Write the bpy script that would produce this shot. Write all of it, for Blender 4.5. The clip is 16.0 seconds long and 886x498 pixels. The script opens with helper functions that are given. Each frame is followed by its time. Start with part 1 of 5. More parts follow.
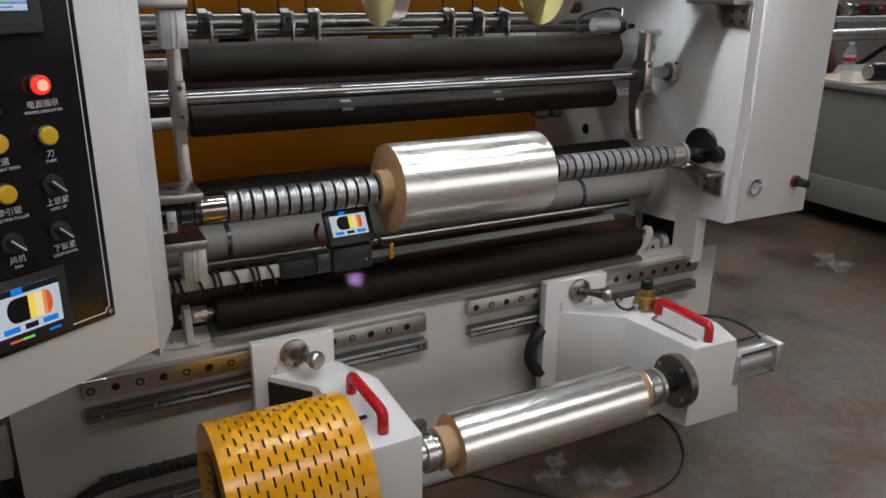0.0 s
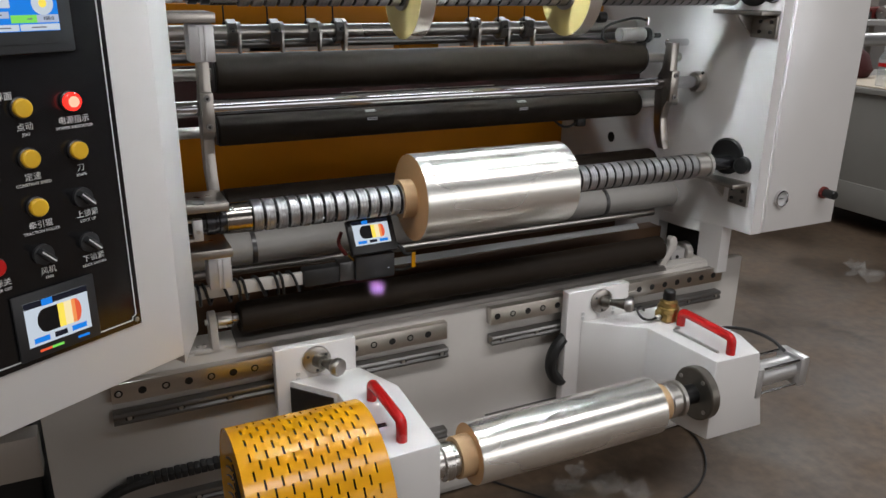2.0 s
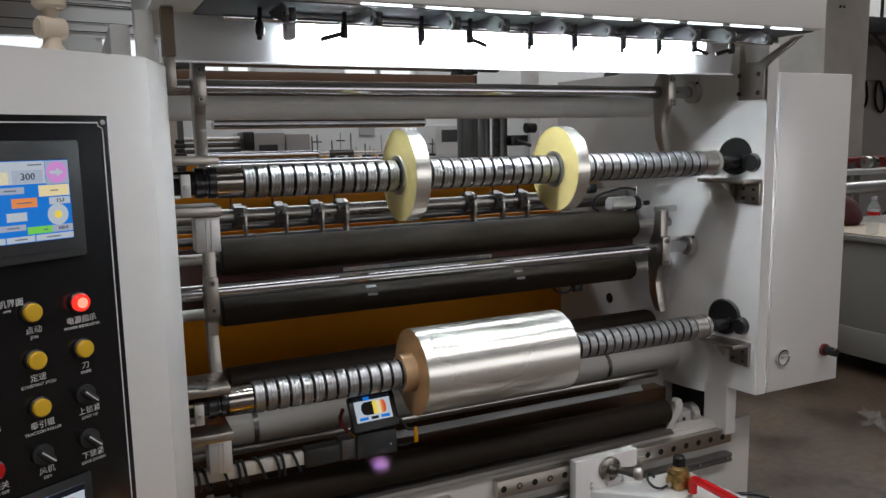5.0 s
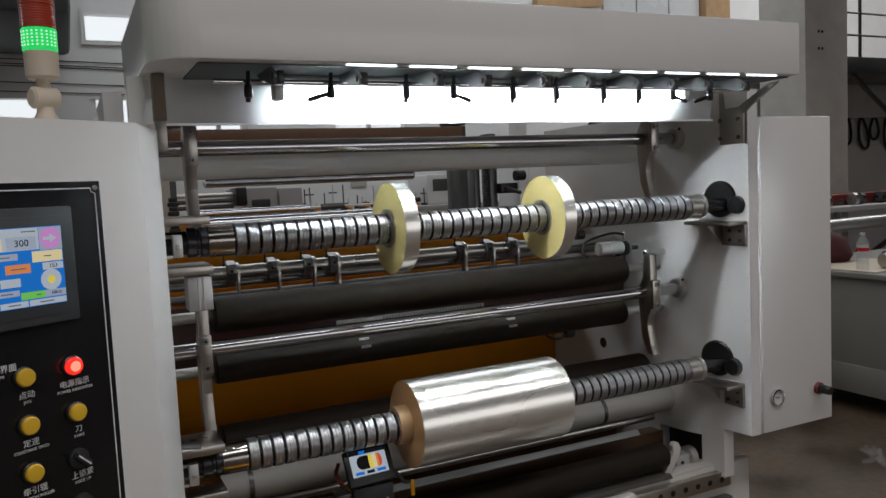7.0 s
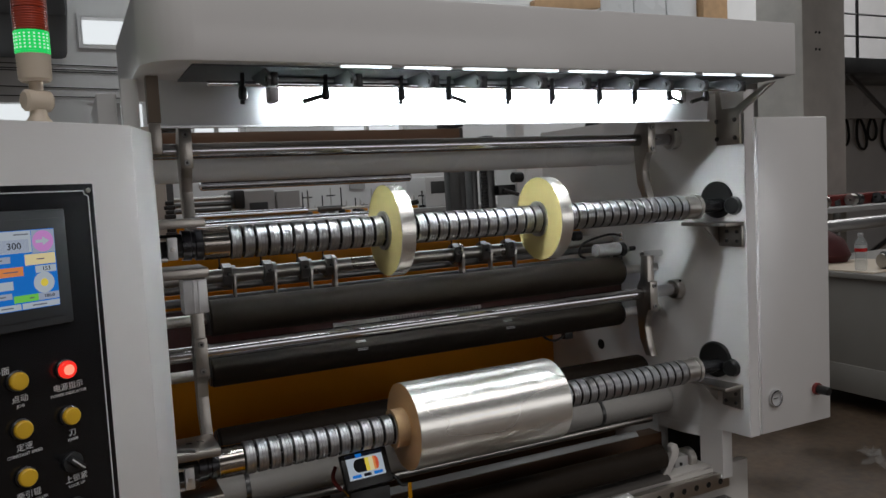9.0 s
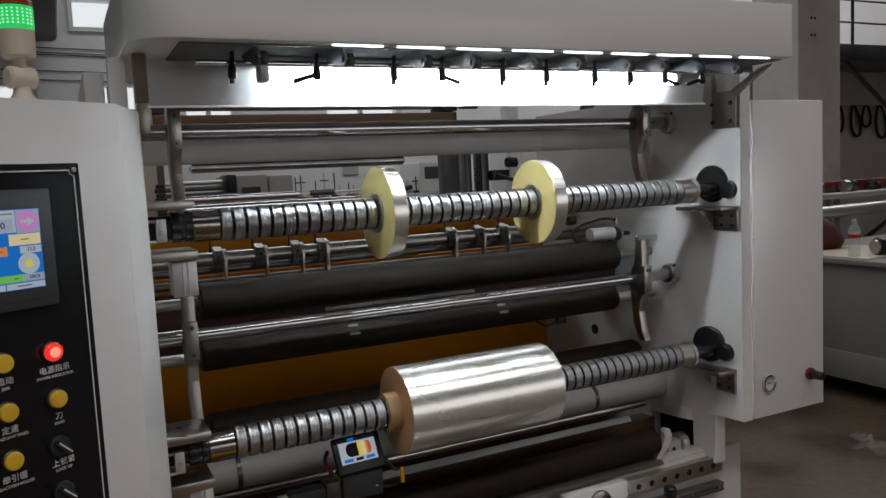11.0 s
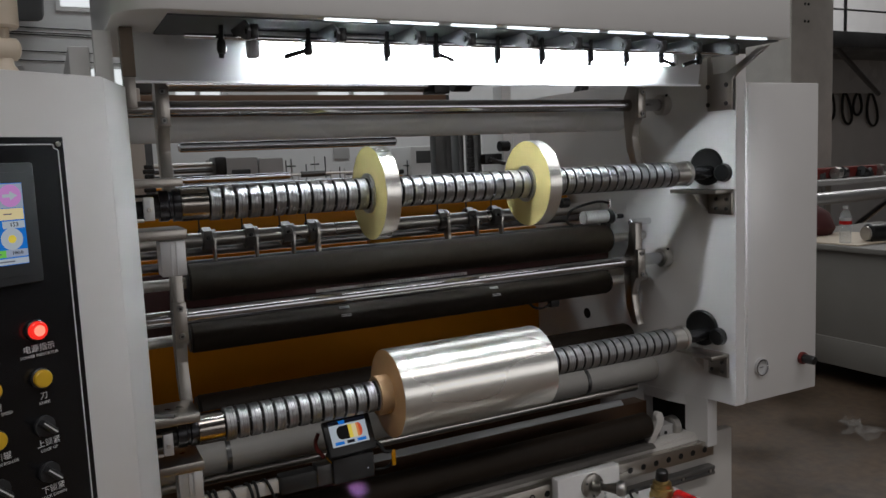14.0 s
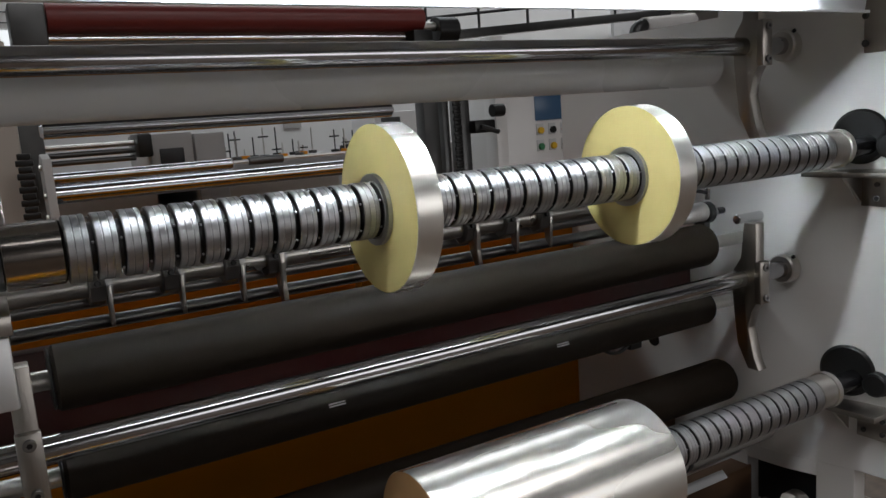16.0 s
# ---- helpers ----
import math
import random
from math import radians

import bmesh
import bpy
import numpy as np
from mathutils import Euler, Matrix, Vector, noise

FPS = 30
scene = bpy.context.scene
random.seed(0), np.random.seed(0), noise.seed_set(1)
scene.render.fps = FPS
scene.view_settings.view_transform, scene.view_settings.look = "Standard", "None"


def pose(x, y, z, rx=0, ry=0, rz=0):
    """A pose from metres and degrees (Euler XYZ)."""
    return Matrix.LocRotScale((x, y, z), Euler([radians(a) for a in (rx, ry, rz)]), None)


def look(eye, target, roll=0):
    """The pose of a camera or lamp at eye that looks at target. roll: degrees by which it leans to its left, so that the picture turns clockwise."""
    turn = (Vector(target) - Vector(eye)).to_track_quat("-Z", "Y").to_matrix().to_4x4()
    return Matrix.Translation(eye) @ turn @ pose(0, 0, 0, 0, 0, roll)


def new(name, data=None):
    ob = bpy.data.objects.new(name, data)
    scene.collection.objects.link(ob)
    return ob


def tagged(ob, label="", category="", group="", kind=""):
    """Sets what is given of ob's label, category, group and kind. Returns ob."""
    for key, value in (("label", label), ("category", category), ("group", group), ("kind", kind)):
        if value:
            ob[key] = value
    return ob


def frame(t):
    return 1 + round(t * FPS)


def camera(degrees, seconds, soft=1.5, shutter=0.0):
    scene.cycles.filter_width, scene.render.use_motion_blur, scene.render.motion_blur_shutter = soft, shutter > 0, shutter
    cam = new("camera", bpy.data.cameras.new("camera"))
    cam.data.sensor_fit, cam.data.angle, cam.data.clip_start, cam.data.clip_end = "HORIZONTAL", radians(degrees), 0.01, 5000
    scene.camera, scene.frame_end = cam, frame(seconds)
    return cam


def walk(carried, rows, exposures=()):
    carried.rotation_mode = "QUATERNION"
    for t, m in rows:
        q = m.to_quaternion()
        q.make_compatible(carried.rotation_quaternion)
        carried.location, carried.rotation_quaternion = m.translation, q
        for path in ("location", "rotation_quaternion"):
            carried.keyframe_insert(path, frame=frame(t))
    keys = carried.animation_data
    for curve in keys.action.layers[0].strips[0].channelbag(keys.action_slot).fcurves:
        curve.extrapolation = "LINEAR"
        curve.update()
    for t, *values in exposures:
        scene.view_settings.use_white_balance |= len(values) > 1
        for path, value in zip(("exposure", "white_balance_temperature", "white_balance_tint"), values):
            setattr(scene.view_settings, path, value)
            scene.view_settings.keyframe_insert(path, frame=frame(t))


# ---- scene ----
cam = camera(59.7, 16.0)

PATH = [
    (0, (-0.351, -1.69, 1.448), (0.537, -0.02, 0.798), 0.7),
    (0.5, (-0.346, -1.689, 1.451), (0.522, -0.026, 0.758), 1.0),
    (1, (-0.339, -1.698, 1.459), (0.497, -0.017, 0.768), 0.7),
    (1.5, (-0.34, -1.702, 1.459), (0.486, -0.013, 0.777), 0.7),
    (2, (-0.338, -1.704, 1.479), (0.483, -0.001, 0.825), 0.7),
    (2.5, (-0.338, -1.716, 1.51), (0.489, 0.026, 0.976), 0.7),
    (3, (-0.339, -1.715, 1.519), (0.496, 0.052, 1.094), 0.5),
    (3.5, (-0.334, -1.714, 1.522), (0.498, 0.06, 1.122), 0.3),
    (4, (-0.333, -1.715, 1.522), (0.5, 0.062, 1.136), 0.1),
    (4.5, (-0.325, -1.722, 1.538), (0.509, 0.062, 1.193), -0.5),
    (5, (-0.327, -1.725, 1.548), (0.517, 0.066, 1.265), -1.1),
    (7.5, (-0.322, -1.75, 1.561), (0.542, 0.047, 1.403), -2.9),
    (8, (-0.316, -1.749, 1.562), (0.545, 0.049, 1.406), -2.9),
    (8.5, (-0.316, -1.747, 1.557), (0.549, 0.05, 1.405), -3.0),
    (9, (-0.316, -1.747, 1.557), (0.551, 0.049, 1.401), -3.0),
    (9.5, (-0.308, -1.741, 1.555), (0.562, 0.052, 1.391), -2.9),
    (10, (-0.305, -1.731, 1.551), (0.571, 0.058, 1.376), -2.9),
    (12.5, (-0.31, -1.734, 1.545), (0.569, 0.05, 1.338), -2.8),
    (13, (-0.309, -1.73, 1.544), (0.577, 0.051, 1.332), -2.7),
    (13.5, (-0.309, -1.729, 1.542), (0.584, 0.048, 1.326), -2.6),
    (14, (-0.302, -1.71, 1.532), (0.594, 0.063, 1.305), -2.5),
    (14.5, (-0.294, -1.681, 1.524), (0.604, 0.086, 1.258), -1.8),
    (15, (-0.259, -1.584, 1.518), (0.639, 0.17, 1.174), -1.7),
    (15.5, (-0.171, -1.24, 1.519), (0.739, 0.505, 1.164), -3.3),
    (15.8, (-0.103, -1.035, 1.552), (0.865, 0.688, 1.265), -3.8),
    (16, (-0.062, -0.908, 1.571), (0.936, 0.802, 1.242), -4.1),
]
EXPOSURES = [(0, -0.72), (0.5, -0.46), (2.0, -0.40), (3.0, -0.46), (4.5, -0.74), (5.2, -0.88), (7.3, -1.16), (10.2, -1.28), (13.5, -1.28), (14.5, -1.32), (15.3, -1.26), (16, -1.06)]
walk(cam, [(t, look(e, g, r)) for t, e, g, r in PATH], EXPOSURES)

# ---- light ----
world = bpy.data.worlds.new("World")
scene.world = world
world.use_nodes = True
wn = world.node_tree
sky = wn.nodes.new("ShaderNodeTexSky")
sky.sky_type = "NISHITA"
sky.sun_disc = False
sky.sun_elevation, sky.sun_rotation = radians(48), radians(150)
wn.links.new(sky.outputs[0], wn.nodes["Background"].inputs[0])
wn.nodes["Background"].inputs[1].default_value = 0.08


def area_lamp(name, m, sx, sy, power, colour=(0.985, 0.965, 0.970)):
    """A rectangular area lamp, used for daylight and for fill."""
    data = bpy.data.lights.new(name, "AREA")
    data.shape, data.size, data.size_y, data.energy, data.color = "RECTANGLE", sx, sy, power, colour
    ob = new(name, data)
    ob.matrix_world = m
    return ob


# skylight over the aisle, windows behind the viewer
area_lamp("overhead_light", pose(0.6, -3.2, 5.7, 0, 0, 0), 8.0, 0.9, 330)
# two overhead fill lamps, added to brighten the rear and side bays
area_lamp("overhead_light", pose(1.8, 4.2, 5.7, 0, 0, 0), 14.0, 1.0, 480, (0.90, 0.96, 1.0))
area_lamp("overhead_light", pose(9.5, 3.2, 5.7, 0, 0, 0), 5.0, 1.0, 330)
area_lamp("window_light", look((3.4, -7.0, 2.0), (0.5, 0, 0.8)), 6.5, 2.2, 135)


# ---- materials ----
def material(name, colour, rough=0.5, metal=0.0, vary=0.06, scale=18.0, bump=0.0, bump_scale=120.0,
             stretch=(1, 1, 1), coat=0.0, rough_vary=0.08, spec=0.5):
    m = bpy.data.materials.new(name)
    m.use_nodes = True
    nt = m.node_tree
    b = nt.nodes["Principled BSDF"]
    tc = nt.nodes.new("ShaderNodeTexCoord")
    mp = nt.nodes.new("ShaderNodeMapping")
    mp.inputs["Scale"].default_value = stretch
    nt.links.new(tc.outputs["Object"], mp.inputs[0])
    n1 = nt.nodes.new("ShaderNodeTexNoise")
    n1.inputs["Scale"].default_value = scale
    n1.inputs["Detail"].default_value = 6
    n2 = nt.nodes.new("ShaderNodeTexNoise")
    n2.inputs["Scale"].default_value = scale * 0.13
    n2.inputs["Detail"].default_value = 3
    for n in (n1, n2):
        nt.links.new(mp.outputs[0], n.inputs["Vector"])
    mul = nt.nodes.new("ShaderNodeMath")
    mul.operation = "ADD"
    nt.links.new(n1.outputs[0], mul.inputs[0])
    nt.links.new(n2.outputs[0], mul.inputs[1])
    ramp = nt.nodes.new("ShaderNodeMapRange")
    ramp.inputs[1].default_value, ramp.inputs[2].default_value = 0.6, 1.4
    ramp.inputs[3].default_value, ramp.inputs[4].default_value = 1 - vary, 1 + vary
    nt.links.new(mul.outputs[0], ramp.inputs[0])
    hsv = nt.nodes.new("ShaderNodeHueSaturation")
    hsv.inputs["Color"].default_value = (*colour, 1)
    nt.links.new(ramp.outputs[0], hsv.inputs["Value"])
    nt.links.new(hsv.outputs[0], b.inputs["Base Color"])
    rr = nt.nodes.new("ShaderNodeMapRange")
    rr.inputs[1].default_value, rr.inputs[2].default_value = 0.3, 0.7
    rr.inputs[3].default_value, rr.inputs[4].default_value = max(0.02, rough - rough_vary), min(1, rough + rough_vary)
    nt.links.new(n2.outputs[0], rr.inputs[0])
    nt.links.new(rr.outputs[0], b.inputs["Roughness"])
    b.inputs["Metallic"].default_value = metal
    b.inputs["Coat Weight"].default_value = coat
    b.inputs["Specular IOR Level"].default_value = spec
    if bump:
        n3 = nt.nodes.new("ShaderNodeTexNoise")
        n3.inputs["Scale"].default_value = bump_scale
        n3.inputs["Detail"].default_value = 4
        nt.links.new(mp.outputs[0], n3.inputs["Vector"])
        bp = nt.nodes.new("ShaderNodeBump")
        bp.inputs["Strength"].default_value = bump
        bp.inputs["Distance"].default_value = 0.002
        nt.links.new(n3.outputs[0], bp.inputs["Height"])
        nt.links.new(bp.outputs[0], b.inputs["Normal"])
    return m


def glow(name, colour, strength, base=0.05):
    m = bpy.data.materials.new(name)
    m.use_nodes = True
    b = m.node_tree.nodes["Principled BSDF"]
    b.inputs["Base Color"].default_value = (*[c * base for c in colour], 1)
    b.inputs["Emission Color"].default_value = (*colour, 1)
    b.inputs["Emission Strength"].default_value = strength
    b.inputs["Roughness"].default_value = 0.25
    return m


def clear(name, colour, rough=0.05, alpha=0.4):
    m = bpy.data.materials.new(name)
    m.use_nodes = True
    b = m.node_tree.nodes["Principled BSDF"]
    b.inputs["Base Color"].default_value = (*colour, 1)
    b.inputs["Roughness"].default_value = rough
    b.inputs["Alpha"].default_value = alpha
    return m


WHITE = material("white_paint", (0.74, 0.725, 0.71), 0.30, vary=0.025, scale=9, bump=0.03, bump_scale=240, coat=0.2, rough_vary=0.02)
WHITE_DULL = material("white_paint_dull", (0.58, 0.555, 0.52), 0.45, vary=0.06, scale=7, bump=0.06, bump_scale=200)
PANEL = material("black_panel", (0.010, 0.010, 0.011), 0.22, vary=0.1, scale=12)
PLASTIC = material("dark_plastic", (0.025, 0.026, 0.028), 0.4, vary=0.1)
BEZEL = material("grey_bezel", (0.05, 0.055, 0.06), 0.4, vary=0.08)
STEEL = material("machined_steel", (0.55, 0.53, 0.50), 0.32, 1.0, vary=0.10, scale=30, bump=0.08, bump_scale=300)
BRUSHED = material("brushed_stainless", (0.38, 0.355, 0.325), 0.34, 1.0, vary=0.08, scale=60, stretch=(1, 1, 0.06), bump=0.1, bump_scale=400)
CHROME = material("chrome", (0.70, 0.70, 0.71), 0.10, 1.0, vary=0.01, rough_vary=0.01)
RINGSTEEL = material("turned_ring_steel", (0.37, 0.37, 0.375), 0.42, 1.0, vary=0.10, scale=500, stretch=(0.25, 1, 1), rough_vary=0.02)
COLLAR = material("turned_collar_steel", (0.34, 0.31, 0.285), 0.18, 1.0, vary=0.04, scale=60, rough_vary=0.02)
BLACKSTEEL = material("blackened_steel", (0.06, 0.06, 0.065), 0.25, 0.9, vary=0.1)
MIDSTEEL = material("oiled_steel", (0.26, 0.255, 0.25), 0.36, 0.95, vary=0.12)
DARKSTEEL = material("dark_steel", (0.10, 0.10, 0.10), 0.35, 0.8, vary=0.15)
RUBBER = material("dark_rubber", (0.019, 0.0135, 0.009), 0.58, vary=0.15, scale=25, bump=0.10, bump_scale=500, spec=0.15)
BLACK = material("black_oxide", (0.012, 0.012, 0.012), 0.35, 0.2, vary=0.15)
ORANGE = material("orange_paint", (0.68, 0.25, 0.004), 0.45, vary=0.06, scale=8, spec=0.25)
YELLOW = material("yellow_paint", (0.72, 0.33, 0.004), 0.26, vary=0.06, scale=8, coat=0.10, spec=0.35)
RED = material("red_plastic", (0.55, 0.012, 0.012), 0.28, vary=0.05, coat=0.2)
MAROON = material("maroon_rubber", (0.16, 0.022, 0.018), 0.4, vary=0.1)
FILM = material("wound_clear_film", (0.86, 0.84, 0.79), 0.28, 0.88, vary=0.02, scale=9, stretch=(1, 3, 3), rough_vary=0.03)
FILM_EDGE = material("film_roll_edge", (0.60, 0.36, 0.17), 0.45, vary=0.05, scale=30)
FILM_YELLOW = material("pale_yellow_film_edge", (0.62, 0.52, 0.21), 0.40, vary=0.05, scale=30, coat=0.15)
CARD = material("cardboard_core", (0.46, 0.30, 0.16), 0.75, vary=0.1, scale=50)
ALU = material("anodised_aluminium", (0.62, 0.62, 0.62), 0.42, 0.75, vary=0.05)
BRASS = material("brass", (0.50, 0.36, 0.14), 0.40, 1.0, vary=0.12)
GALV = material("grey_painted_roller", (0.56, 0.56, 0.56), 0.30, 0.0, vary=0.04, coat=0.3)
ROLLER_WHITE = material("pale_roller_coating", (0.78, 0.78, 0.78), 0.28, vary=0.03, coat=0.2, rough_vary=0.03)
POLISHED = material("ground_steel_rod", (0.52, 0.52, 0.54), 0.14, 1.0, vary=0.03, scale=40, rough_vary=0.02)
SHEET = material("stainless_sheet", (0.76, 0.77, 0.78), 0.45, 1.0, vary=0.05, scale=5)
INK = material("white_print", (0.72, 0.72, 0.72), 0.6, vary=0.02)
BTN_YELLOW = material("yellow_button", (0.80, 0.48, 0.03), 0.35, vary=0.03)
CREAM = material("cream_plastic", (0.66, 0.56, 0.44), 0.4, vary=0.04)
CABLE = material("black_cable", (0.012, 0.012, 0.012), 0.5, vary=0.1)
CONCRETE = material("oiled_concrete_floor", (0.088, 0.058, 0.036), 0.50, vary=0.62, scale=22, bump=0.45, bump_scale=60, rough_vary=0.18)
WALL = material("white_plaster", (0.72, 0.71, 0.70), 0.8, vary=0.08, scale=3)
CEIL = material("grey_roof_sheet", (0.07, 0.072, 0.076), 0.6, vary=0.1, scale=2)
# unseen side and south walls, coloured dark to hold back bounced light
WALL_UNSEEN = material("dark_unseen_wall", (0.14, 0.13, 0.12), 0.85, vary=0.15, scale=3)
PILLAR = material("bare_concrete", (0.50, 0.47, 0.43), 0.85, vary=0.18, scale=6, bump=0.2, bump_scale=40)
GREY = material("grey_machine_paint", (0.40, 0.39, 0.38), 0.45, vary=0.06, scale=6)
PAPER = material("paper_sleeve", (0.30, 0.29, 0.272), 0.6, vary=0.05, scale=14)
REFLECT = material("white_reflector_sheet", (0.82, 0.84, 0.86), 0.35, 0.25, vary=0.03, scale=5)
DULL = material("dull_grey_sheet", (0.11, 0.10, 0.09), 0.45, 0.4, vary=0.1)
DARKRED = material("dark_maroon_bar", (0.035, 0.008, 0.007), 0.35, vary=0.1)
BRONZE = material("bronze_strip", (0.13, 0.10, 0.075), 0.4, 0.6, vary=0.1)
DARKCLOTH = material("dark_red_cloth", (0.07, 0.012, 0.012), 0.8, vary=0.2)
RACK = material("ground_rack_steel", (0.62, 0.585, 0.54), 0.30, 1.0, vary=0.10, scale=40, stretch=(0.1, 1, 1), bump=0.06, bump_scale=300)
ZINC = material("dull_zinc_plate", (0.10, 0.10, 0.105), 0.65, vary=0.12, scale=60, spec=0.2)
FLANGE = material("dark_turned_steel", (0.20, 0.185, 0.16), 0.38, 0.9, vary=0.12)
TAN = material("tan_machine_paint", (0.42, 0.37, 0.32), 0.5, vary=0.06, scale=6)
BROWN = material("brown_beam_paint", (0.14, 0.075, 0.04), 0.45, vary=0.1, scale=6)
WOOD = material("packing_wood", (0.40, 0.25, 0.13), 0.7, vary=0.2, scale=12, stretch=(1, 6, 1))
TUBE = glow("lit_tube", (0.86, 0.94, 1.0), 175.0)
STRIP = glow("glowing_strip", (0.86, 0.94, 1.0), 6.0)
PANE = glow("window_daylight", (0.92, 0.97, 1.0), 2.0)
BENCH = material("beige_bench_paint", (0.25, 0.235, 0.215), 0.5, vary=0.08, scale=5)


# ---- mesh helpers ----
def bx(x0, x1, y0, y1, z0, z1, bevel=0.0, seg=2, bm=None):
    b = bmesh.new()
    bmesh.ops.create_cube(b, size=1)
    bmesh.ops.scale(b, vec=(abs(x1 - x0), abs(y1 - y0), abs(z1 - z0)), verts=b.verts)
    bmesh.ops.translate(b, vec=((x0 + x1) / 2, (y0 + y1) / 2, (z0 + z1) / 2), verts=b.verts)
    if bevel:
        bmesh.ops.bevel(b, geom=b.edges[:], offset=bevel, segments=seg, affect="EDGES", profile=0.5)
    return join(bm, b)


def join(bm, b):
    if bm is None:
        return b
    me = bpy.data.meshes.new("t")
    b.to_mesh(me)
    b.free()
    bm.from_mesh(me)
    bpy.data.meshes.remove(me)
    return bm


def lathe(profile, m=None, seg=32, bm=None, closed=False):
    """Turns (x, radius) points round the x axis, then lays them by m."""
    b = bmesh.new()
    rings = []
    for x, r in profile:
        if r < 1e-6:
            rings.append([b.verts.new((x, 0, 0))])
        else:
            rings.append([b.verts.new((x, r * math.cos(2 * math.pi * i / seg), r * math.sin(2 * math.pi * i / seg))) for i in range(seg)])
    pairs = list(zip(rings, rings[1:])) + ([(rings[-1], rings[0])] if closed else [])
    for a, c in pairs:
        for i in range(seg):
            j = (i + 1) % seg
            if len(a) == 1 and len(c) == 1:
                continue
            if len(a) == 1:
                b.faces.new((a[0], c[j], c[i]))
            elif len(c) == 1:
                b.faces.new((a[i], a[j], c[0]))
            else:
                b.faces.new((a[i], a[j], c[j], c[i]))
    bmesh.ops.recalc_face_normals(b, faces=b.faces[:])
    if m is not None:
        bmesh.ops.transform(b, matrix=m, verts=b.verts)
    return join(bm, b)


def rod(x0, x1, y, z, r, seg=24, ch=0.002, bm=None):
    return lathe([(x0, 0), (x0, r - ch), (x0 + ch, r), (x1 - ch, r), (x1, r - ch), (x1, 0)], Matrix.Translation((0, y, z)), seg, bm)


def bar(p, q, r, seg=16, bm=None, ch=0.001):
    """A round bar from p to q."""
    p, q = Vector(p), Vector(q)
    d = q - p
    m = Matrix.Translation(p) @ d.to_track_quat("X", "Z").to_matrix().to_4x4()
    return lathe([(0, 0), (0, r - ch), (ch, r), (d.length - ch, r), (d.length, r - ch), (d.length, 0)], m, seg, bm)


def prism(points, d, m=None, bevel=0.0, bm=None):
    """A flat outline in (x, z), d deep along +y, laid by m."""
    b = bmesh.new()
    front = [b.verts.new((x, 0, z)) for x, z in points]
    back = [b.verts.new((x, d, z)) for x, z in points]
    n = len(points)
    b.faces.new(front)
    b.faces.new(back[::-1])
    for i in range(n):
        j = (i + 1) % n
        b.faces.new((front[j], front[i], back[i], back[j]))
    bmesh.ops.recalc_face_normals(b, faces=b.faces[:])
    if bevel:
        bmesh.ops.bevel(b, geom=b.edges[:], offset=bevel, segments=2, affect="EDGES", profile=0.5)
    if m is not None:
        bmesh.ops.transform(b, matrix=m, verts=b.verts)
    return join(bm, b)


YZ = Matrix(((0, 1, 0, 0), (1, 0, 0, 0), (0, 0, 1, 0), (0, 0, 0, 1)))  # outline (y, z), deep along x


def tube(points, r, seg=10, bm=None, smooth=0):
    """A pipe or cable along points."""
    pts = [Vector(p) for p in points]
    for _ in range(smooth):
        out = [pts[0]]
        for a, c in zip(pts, pts[1:]):
            out += [a.lerp(c, 0.25), a.lerp(c, 0.75)]
        pts = out + [pts[-1]]
    b = bmesh.new()
    rings = []
    side = None
    for i, p in enumerate(pts):
        d = (pts[min(i + 1, len(pts) - 1)] - pts[max(i - 1, 0)]).normalized()
        if side is None:
            side = d.orthogonal().normalized()
        side = (side - d * side.dot(d)).normalized()
        up = d.cross(side)
        rings.append([b.verts.new(p + r * (math.cos(2 * math.pi * k / seg) * side + math.sin(2 * math.pi * k / seg) * up)) for k in range(seg)])
    for a, c in zip(rings, rings[1:]):
        for k in range(seg):
            j = (k + 1) % seg
            b.faces.new((a[k], a[j], c[j], c[k]))
    b.faces.new(rings[0][::-1])
    b.faces.new(rings[-1])
    bmesh.ops.recalc_face_normals(b, faces=b.faces[:])
    return join(bm, b)


def part(name, bm, mat, parent=None, label="", smooth=True, world_space=True):
    """Links a bmesh as one mesh object under a thing or a part."""
    if isinstance(bm, bpy.types.Mesh):
        me = bm
    else:
        me = bpy.data.meshes.new(name)
        bm.to_mesh(me)
        bm.free()
        me.materials.append(mat)
        if smooth:
            me.shade_smooth()
            me.set_sharp_from_angle(angle=radians(35))
    ob = new(name, me)
    if parent is not None:
        ob.parent = parent
        if parent.type == "EMPTY" and world_space:
            ob.matrix_parent_inverse = parent.matrix_basis.inverted()
    if label:
        ob["label"] = label
    return ob


def thing(name, label, category, group="", m=None, kind=""):
    ob = new(name)
    ob.empty_display_size = 0.05
    if m is not None:
        ob.matrix_basis = m
    return tagged(ob, label, category, group, kind)


def solo(name, bm, mat, label, category, group="", kind="", smooth=True):
    return tagged(part(name, bm, mat, None, "", smooth), label, category, group, kind)


def text_mesh(words, size, m, mat_depth=0.0004, align="CENTER"):
    """Letters of the built-in font as a mesh; reads along x in the plane x-z, faces -y."""
    cu = bpy.data.curves.new("t", "FONT")
    cu.body, cu.size, cu.align_x, cu.align_y, cu.extrude = words, size, align, "CENTER", mat_depth
    cu.resolution_u = 2
    ob = bpy.data.objects.new("t", cu)
    scene.collection.objects.link(ob)
    dg = bpy.context.evaluated_depsgraph_get()
    me = bpy.data.meshes.new_from_object(ob.evaluated_get(dg))
    bpy.data.objects.remove(ob)
    bpy.data.curves.remove(cu)
    b = bmesh.new()
    b.from_mesh(me)
    bpy.data.meshes.remove(me)
    bmesh.ops.transform(b, matrix=m @ pose(0, 0, 0, 90, 0, 0), verts=b.verts)
    return b


